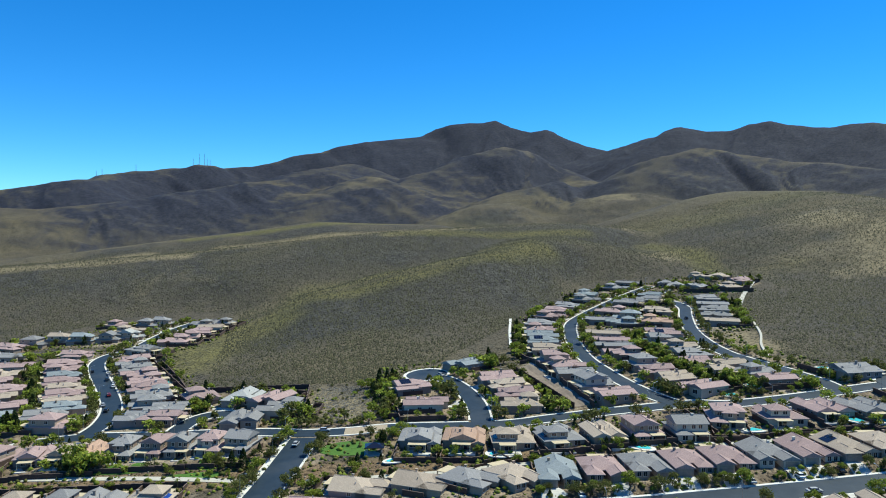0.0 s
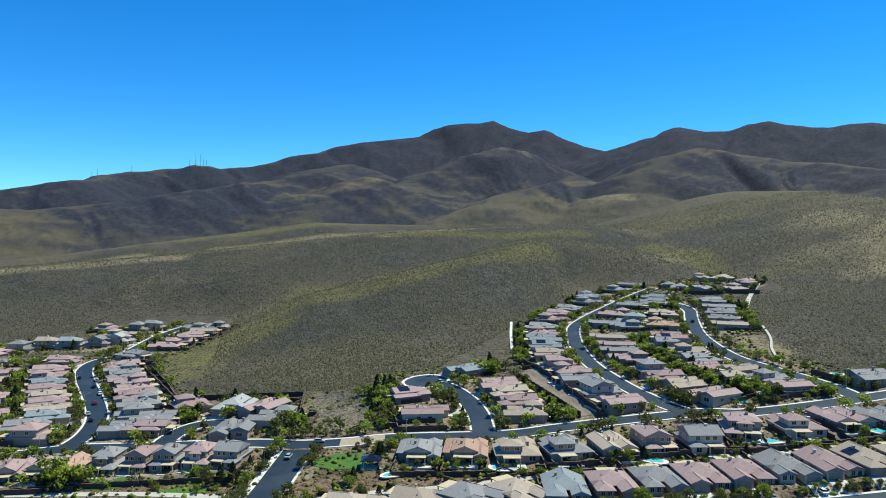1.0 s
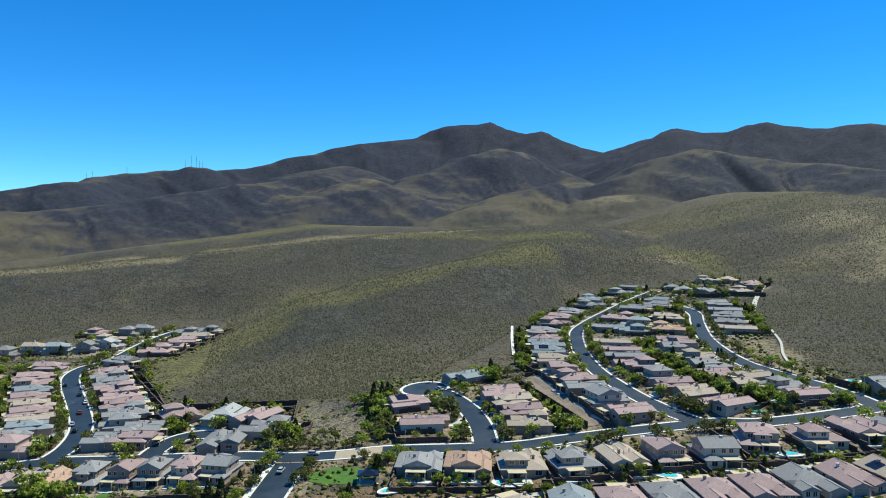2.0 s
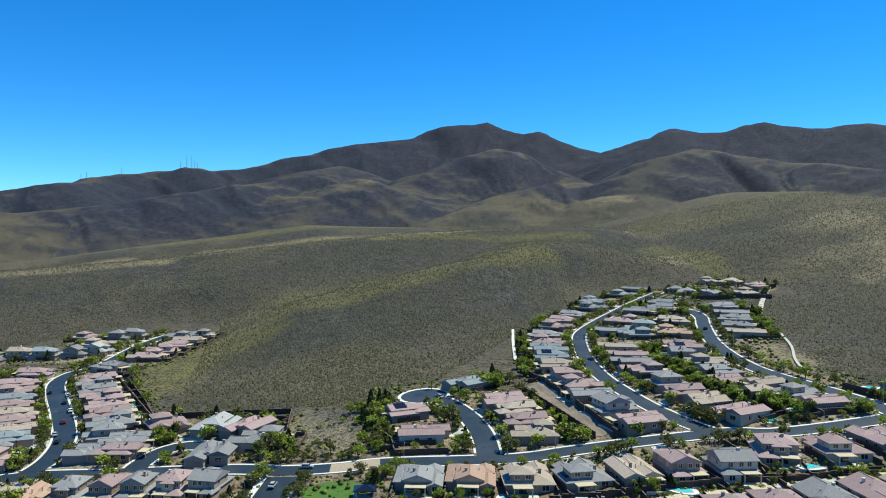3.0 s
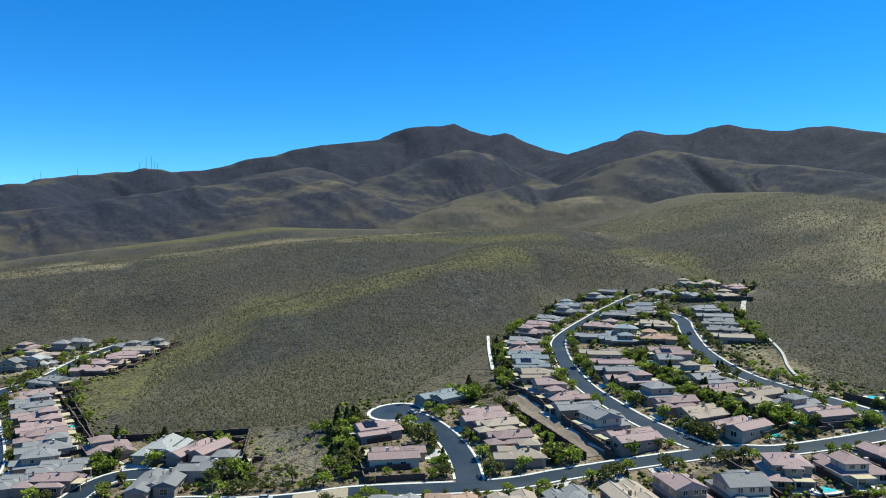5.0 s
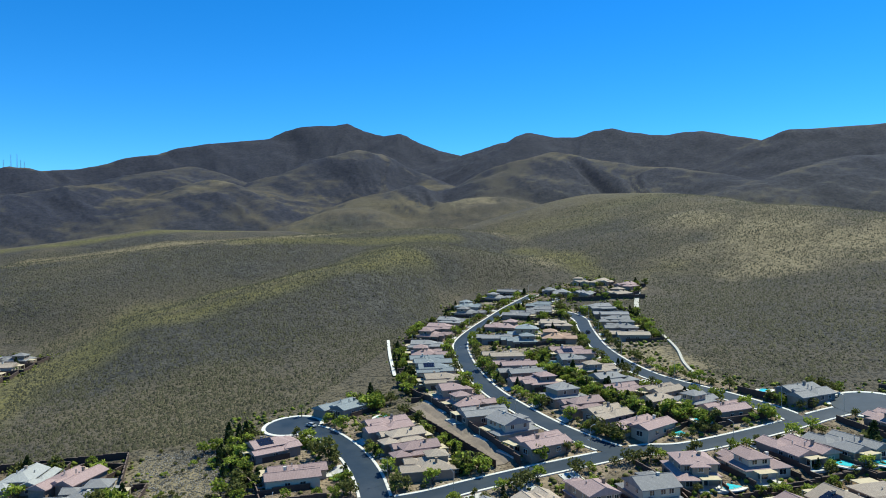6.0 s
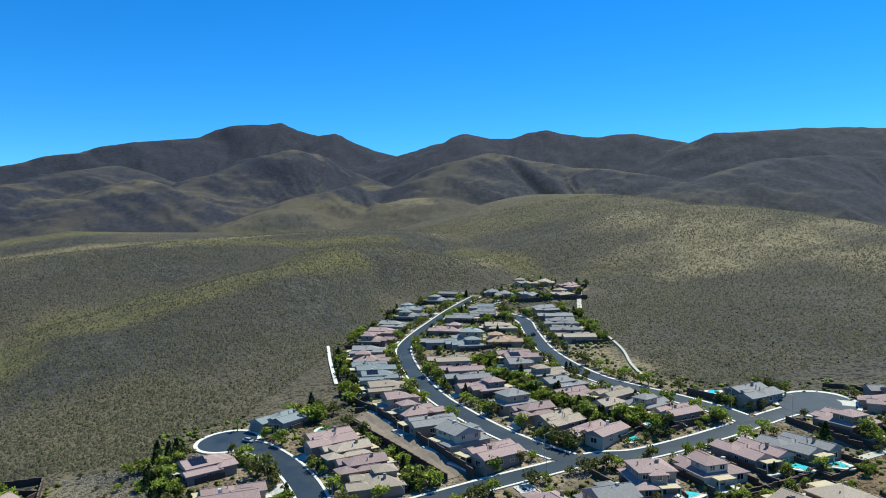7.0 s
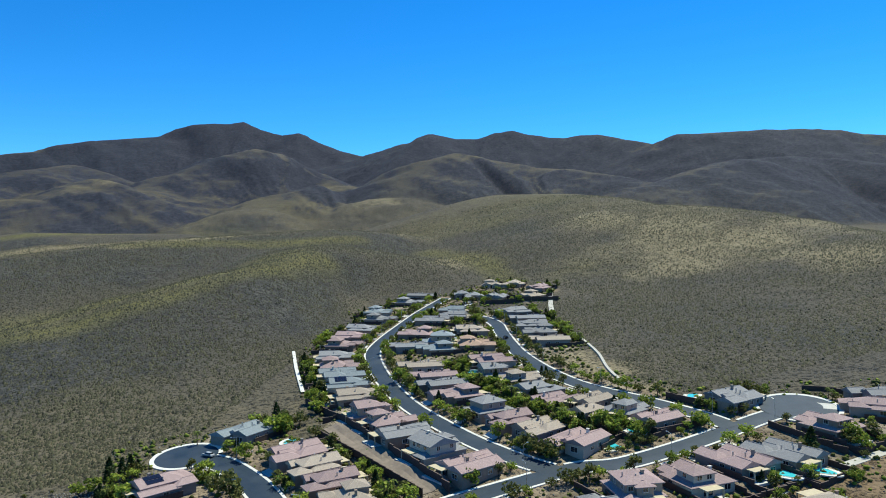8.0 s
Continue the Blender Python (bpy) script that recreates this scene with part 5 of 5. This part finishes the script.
for _ in range(55):  # round the little park and beside the entry road
    px, py = r.uniform(-66, -14), r.uniform(222, 263)
    if off_street(px, py) > 8 and math.hypot((px + 33.5) / 13, (py - 250) / 12) > 1 and math.hypot(px + 23.5, py - 247) > 5 and not inside_house(px, py):
        spots.append((px, py, r.choice(("bright", "olive", "dark", "olive")), r.uniform(0.5, 1.0)))
for _ in range(60):  # planted slope between the two streets
    s = r.random()
    px, py = 106 + s * 12 + r.uniform(-5, 5), 296 + s * 110
    if off_street(px, py) > 8 and not inside_house(px, py, 0):
        spots.append((px, py, r.choice(("bright", "olive", "olive", "palm", "dark")), r.uniform(0.6, 1.1)))
for name, line in LINES.items():  # front gardens along the pavements
    if name in STREETS:
        for (ax, ay), (sx, sy) in zip(line[::2], sides(line)[::2]):
            for s in (-1, 1):
                gap = s * r.uniform(6.0, 8.6)
                px, py = ax + sx * gap, ay + sy * gap
                if r.random() < 0.66 and off_street(px, py) > 5.8 and not inside_house(px, py, 0.2):
                    spots.append((px, py, r.choice(("bright", "olive", "olive", "bright", "olive")), r.uniform(0.5, 1.15)))
for _ in range(40):  # stony lot
    px, py = r.uniform(-58, -27), r.uniform(282, 332)
    if off_street(px, py) > 7:
        spots.append((px, py, r.choice(("olive", "bright", "olive")), r.uniform(0.18, 0.5)))
for _ in range(26):  # foot of the hill beside the turning circle
    px, py = r.uniform(-34, -18), r.uniform(296, 338)
    if not inside_house(px, py) and off_street(px, py) > 8:
        spots.append((px, py, r.choice(("olive", "dark", "dark", "bright")), r.uniform(0.6, 1.1)))
for px, py, kind, size in ((-122, 243, "bright", 1.5), (-118, 243.5, "bright", 1.5), (-127, 243, "bright", 1.35), (78, 389, "bright", 1.3), (82, 392, "olive", 1.2)):
    spots.append((px, py, kind, size))
OPEN_EDGES = (((40, 352), (47.5, 318), (56.5, 281)), ((-110, 316), (-172, 415), (-158, 450), (-148, 535)), ((-60, 335), (-57, 300)))
for pts in OPEN_EDGES:  # few trees stand along the channel and the estate's edge walls
    gaps, _, _ = along(np.array([q[0] for q in spots]), np.array([q[1] for q in spots]), [(a, b, 0) for a, b in pts])
    spots = [q for q, d in zip(spots, gaps) if d > (6.5 if pts[0][0] > 0 else 7.5) or (pts[0][0] < 0 and r.random() < 0.12)]
order = sorted(range(len(spots)), key=lambda k: spots[k][1] + 0.35 * abs(spots[k][0]))
single = set(order[:290])
heights = land_at(np.array([q[0] for q in spots]), np.array([q[1] for q in spots]))
for k, (px, py, kind, size) in enumerate(spots):
    plant(px, py, float(heights[k]), kind, size, r.uniform(0, 6.28), k in single)
join_far_trees()


# ---- shrubs and stones: too many to count ----
def blobs(name, xs, ys, zs, sizes, flat, material, words, seed, ring=5, skirt=True):
    """Rough low bushes or stones, joined into one object."""
    g = np.random.default_rng(seed)
    n = len(xs)
    ang = np.arange(ring) * 2 * np.pi / ring
    a = ang[None, :] + g.uniform(0, 6.28, (n, 1))
    rad = sizes[:, None] * g.uniform(0.65, 1.25, (n, ring))
    rise = g.uniform(0.25, 0.75, (n, ring)) if skirt else np.full((n, ring), -0.15)
    mid = np.stack([xs[:, None] + rad * np.cos(a), ys[:, None] + rad * np.sin(a), zs[:, None] + sizes[:, None] * flat * rise], -1)
    top = np.stack([xs + g.normal(0, 0.2, n) * sizes, ys + g.normal(0, 0.2, n) * sizes, zs + sizes * flat * g.uniform(1.0, 1.5, n)], -1)[:, None]
    k = np.arange(ring)
    j = (k + 1) % ring
    tri = np.stack([k, j, np.full(ring, ring)], -1)
    v = [mid, top]
    if skirt:
        v.append(np.stack([xs[:, None] + 0.55 * rad * np.cos(a), ys[:, None] + 0.55 * rad * np.sin(a), np.repeat(zs[:, None] - 0.15, ring, 1)], -1))
        tri = np.concatenate([tri, np.stack([k, k + ring + 1, j + ring + 1], -1), np.stack([k, j + ring + 1, j], -1)])
    v = np.concatenate(v, 1)
    each = v.shape[1]
    v = v.reshape(-1, 3)
    f = (tri[None] + (np.arange(n) * each)[:, None, None]).reshape(-1, 3)
    me = bpy.data.meshes.new(name)
    me.vertices.add(len(v))
    me.vertices.foreach_set("co", v.astype(np.float32).ravel())
    me.loops.add(f.size)
    me.loops.foreach_set("vertex_index", f.ravel().astype(np.int32))
    me.polygons.add(len(f))
    me.polygons.foreach_set("loop_start", np.arange(0, f.size, 3, dtype=np.int32))
    me.update(calc_edges=True)
    me.materials.append(material)
    return tagged(new(name, me), words, name.replace("_", " "), kind="stuff")


def far_from_plan(x, y, reach):
    ok = np.ones(len(x), bool)
    for places in (FOOT, ALL_LINES[::3]):
        for px, py in places:
            ok &= (np.abs(x - px) > reach) | (np.abs(y - py) > reach)
    return ok


g = np.random.default_rng(8)
# hillsides: denser near by
n = 330000
dist = 230 + 800 * g.random(n) ** 1.25
turn = np.radians(g.uniform(-38, 50, n))
hx, hy = dist * np.sin(turn), dist * np.cos(turn)
keep = (wild(hx, hy) > 0.05) & far_from_plan(hx, hy, 14.5) & (hy > 250)
clump = fbm(hx, hy, 40, 3, 21)
keep &= g.random(n) < 0.7 + 0.4 * clump
hx, hy = hx[keep], hy[keep]
size = 0.32 + 0.62 * g.random(len(hx)) ** 2.2
blobs("desert_scrub", hx, hy, land_at(hx, hy), size, 1.05, SCRUB, "grey-green desert scrub scattered over the dry hillsides", 3, 4, False)
# taller yuccas and bushes dotted over the slopes
n = 1500
dist, turn = 330 + 650 * g.random(n), np.radians(g.uniform(14, 46, n))
tx, ty = dist * np.sin(turn), dist * np.cos(turn)
keep = (wild(tx, ty) > 0.1) & far_from_plan(tx, ty, 20)
tx, ty = tx[keep], ty[keep]
blobs("yucca_clumps", tx, ty, land_at(tx, ty), g.uniform(0.28, 0.55, len(tx)), 1.2, SCRUB, "dark yuccas and tall bushes on the slopes", 13)
# yards and belt
yx, yy = g.uniform(-275, 235, 60000), g.uniform(170, 640, 60000)
ok = ~far_from_plan(yx, yy, 19)
ok |= (yy > 225) & (yy < 245)
yx, yy = yx[ok], yy[ok]
d = street_gap(yx, yy)
ok = (d > 5.6) & (g.random(len(yx)) < 0.7) & (along(yx, yy, [(a, b, 0) for a, b in CHANNEL])[0] > 4.5)
yx, yy = yx[ok], yy[ok]
ok = np.array([not inside_house(a, b, 0.1) for a, b in zip(yx, yy)])
yx, yy = yx[ok], yy[ok]
pick = g.random(len(yx))
for name, mat, lo, hi, words in (("yard_shrubs", LEAF["bright"], 0, 0.3, "small green shrubs in gravel yards"), ("olive_shrubs", LEAF["olive"], 0.3, 0.75, "grey-green shrubs in gravel yards"), ("yard_stones", STONE, 0.75, 1, "pale landscaping stones in the yards")):
    m = (pick >= lo) & (pick < hi)
    s = 0.35 + 0.85 * g.random(m.sum()) ** 1.6 if mat is not STONE else g.uniform(0.15, 0.4, m.sum())
    blobs(name, yx[m], yy[m], land_at(yx[m], yy[m]), s, 0.9, mat, words, 4)
# stony empty lot at the foot of the hill
sx, sy = g.uniform(-57, -27, 4200), g.uniform(283, 331, 4200)
blobs("lot_stones", sx, sy, land_at(sx, sy), g.uniform(0.08, 0.30, 4200), 0.6, STONE, "pale grey boulders and rubble on an empty lot", 6)
# ---- cars ----
def build_car(word, paint):
    root = new("car")
    bm = bmesh.new()
    prof = [(-2.25, 0.45), (-2.2, 0.85), (-1.5, 0.95), (1.2, 0.98), (2.2, 0.80), (2.28, 0.45)]
    left = [bm.verts.new((x, -0.88, z)) for x, z in prof]
    right = [bm.verts.new((x, 0.88, z)) for x, z in prof]
    bm.faces.new(left[::-1]), bm.faces.new(right)
    for k in range(len(prof)):
        j = (k + 1) % len(prof)
        bm.faces.new((left[k], left[j], right[j], right[k]))
    bmesh.ops.recalc_face_normals(bm, faces=bm.faces)
    part("body", bm, paint, root)
    cb = bmesh.new()
    box(cb, -1.6, 1.1, -0.82, 0.82, 0.93, 1.42, 0.22)
    part("windows", cb, GLASS, root, "dark tinted car windows")
    part("car_roof", boxed(-1.3, 0.75, -0.58, 0.58, 1.41, 1.47), paint, root)
    for x in (-1.4, 1.4):
        for y in (-0.8, 0.8):
            wb = bmesh.new()
            bmesh.ops.create_cone(wb, cap_ends=True, segments=14, radius1=0.34, radius2=0.34, depth=0.22)
            w = part("wheel", wb, RUBBER, root)
            w.matrix_basis = pose(x, y, 0.34, 90, 0, 0)
            rb = bmesh.new()
            bmesh.ops.create_cone(rb, cap_ends=True, segments=10, radius1=0.2, radius2=0.2, depth=0.25)
            part("rim", rb, METAL, w)
    return tagged(root, word + " car parked at the kerb", "car", "parked cars")


CARS = [build_car(*p) for p in PAINTS]
PARKED = ((-45.2, 271.5, 2, 0), (-173, 364, 1, 120), (-163.3, 350, 0, 121), (-153, 318, 2, 118), (-147.5, 309.7, 1, 105), (-178, 377, 0, 120), (-53.5, 258.7, 2, 85), (41.6, 207.6, 0, 92),
          (107.5, 210.8, 0, 92), (120.5, 212.3, 1, 92), (107.1, 201.2, 2, 3), (-0.8, 339.9, 2, 130), (150, 455, 1, 78), (151, 437, 1, 80), (-190.5, 384, 1, 118), (92.5, 209.6, 2, 92), (-157.9, 334, 3, 120), (82.3, 400, 2, 88), (133, 548, 0, 58))
seen = set()
for px, py, k, turn in PARKED:
    m = pose(px, py, float(ground(px, py)) + 0.27, 0, 0, turn)
    if k in seen:
        copy_thing(CARS[k], m)
    else:
        seen.add(k)
        CARS[k].matrix_basis = m


# ---- street lamps ----
def build_lamp():
    root = new("street_lamp")
    bm = bmesh.new()
    limb(bm, (0, 0, -0.3), (0, 0, 7.2), 0.10, 0.06, 8)
    part("pole", bm, METAL, root)
    bm = bmesh.new()
    limb(bm, (0, 0, 7.1), (1.6, 0, 7.5), 0.05, 0.04, 6)
    part("arm", bm, METAL, root)
    part("lamp_head", boxed(1.5, 2.2, -0.16, 0.16, 7.42, 7.55, 0.03), METAL, root)
    return tagged(root, "grey steel street lamp beside the kerb", "street lamp", "street lamps")


lamp = None
for name, every, side in (("front", 18, 1), ("main", 22, 1), ("loop", 20, -1), ("rise", 22, 1), ("west", 22, -1), ("entry", 14, -1), ("bulb", 24, 1)):
    line, n = LINES[name], sides(LINES[name])
    for k in range(5, len(line), every):
        p = line[k] + n[k] * side * (STREETS[name][0] / 2 + 0.7)
        if not clear_of(p[None], name)[0]:
            continue
        m = pose(p[0], p[1], float(ground(p[0], p[1])) + 0.2, 0, 0, math.degrees(math.atan2(-n[k][1] * side, -n[k][0] * side)))
        if lamp is None:
            lamp = build_lamp()
            lamp.matrix_basis = m
        else:
            copy_thing(lamp, m)


# ---- park pavilion ----
def pavilion(x, y):
    root = new("pavilion")
    z = float(land_at(np.array(x), np.array(y)))
    rb = bmesh.new()
    roof_block(rb, -3.0, 3.0, -2.4, 2.4, 2.9, 0.4, 0.4)
    part("roof", rb, SOLAR, root, "dark metal hipped roof")
    for px in (-2.6, 2.6):
        for py in (-2.0, 2.0):
            part("post", boxed(px - 0.15, px + 0.15, py - 0.15, py + 0.15, -0.5, 2.9), TRIM, root)
    part("floor_slab", boxed(-3.6, 3.6, -3.0, 3.0, -0.5, 0.18), PATHWAY, root)
    root.matrix_basis = pose(x, y, z, 0, 0, 5)
    return tagged(root, "small open park pavilion with a dark hipped roof", "pavilion")


pavilion(-23.5, 248)


# ---- radio masts on the far ridge ----
def mast(x, y, high, wide):
    root = new("radio_mast")
    bm = bmesh.new()
    legs = [(wide * math.cos(a), wide * math.sin(a)) for a in (0.5, 2.6, 4.7)]
    for lx, ly in legs:
        limb(bm, (lx, ly, -6), (lx * 0.3, ly * 0.3, high), 0.35, 0.22, 4)
    n = int(high / 4)
    for k in range(n):
        f0, f1 = 1 - 0.7 * k / n, 1 - 0.7 * (k + 1) / n
        for (ax, ay), (bx, by) in zip(legs, legs[1:] + legs[:1]):
            limb(bm, (ax * f0, ay * f0, k * high / n), (bx * f1, by * f1, (k + 1) * high / n), 0.12, 0.12, 4)
    part("lattice", bm, METAL, root)
    bm = bmesh.new()
    limb(bm, (0, 0, high - 1), (0, 0, high + 5), 0.2, 0.1, 5)
    part("antenna", bm, METAL, root)
    root.matrix_basis = pose(x, y, float(ground(x, y)))
    return tagged(root, "tall steel lattice radio mast on the ridge", "mast", "radio masts")


for mx, my, mh in ((-930, 2700, 40), (-912, 2702, 44), (-952, 2698, 24), (-890, 2702, 22), (-900, 2699, 26), (-1128, 2600, 22), (-1200, 2450, 18), (-1190, 2470, 20)):
    mast(mx, my, mh, 1.6)
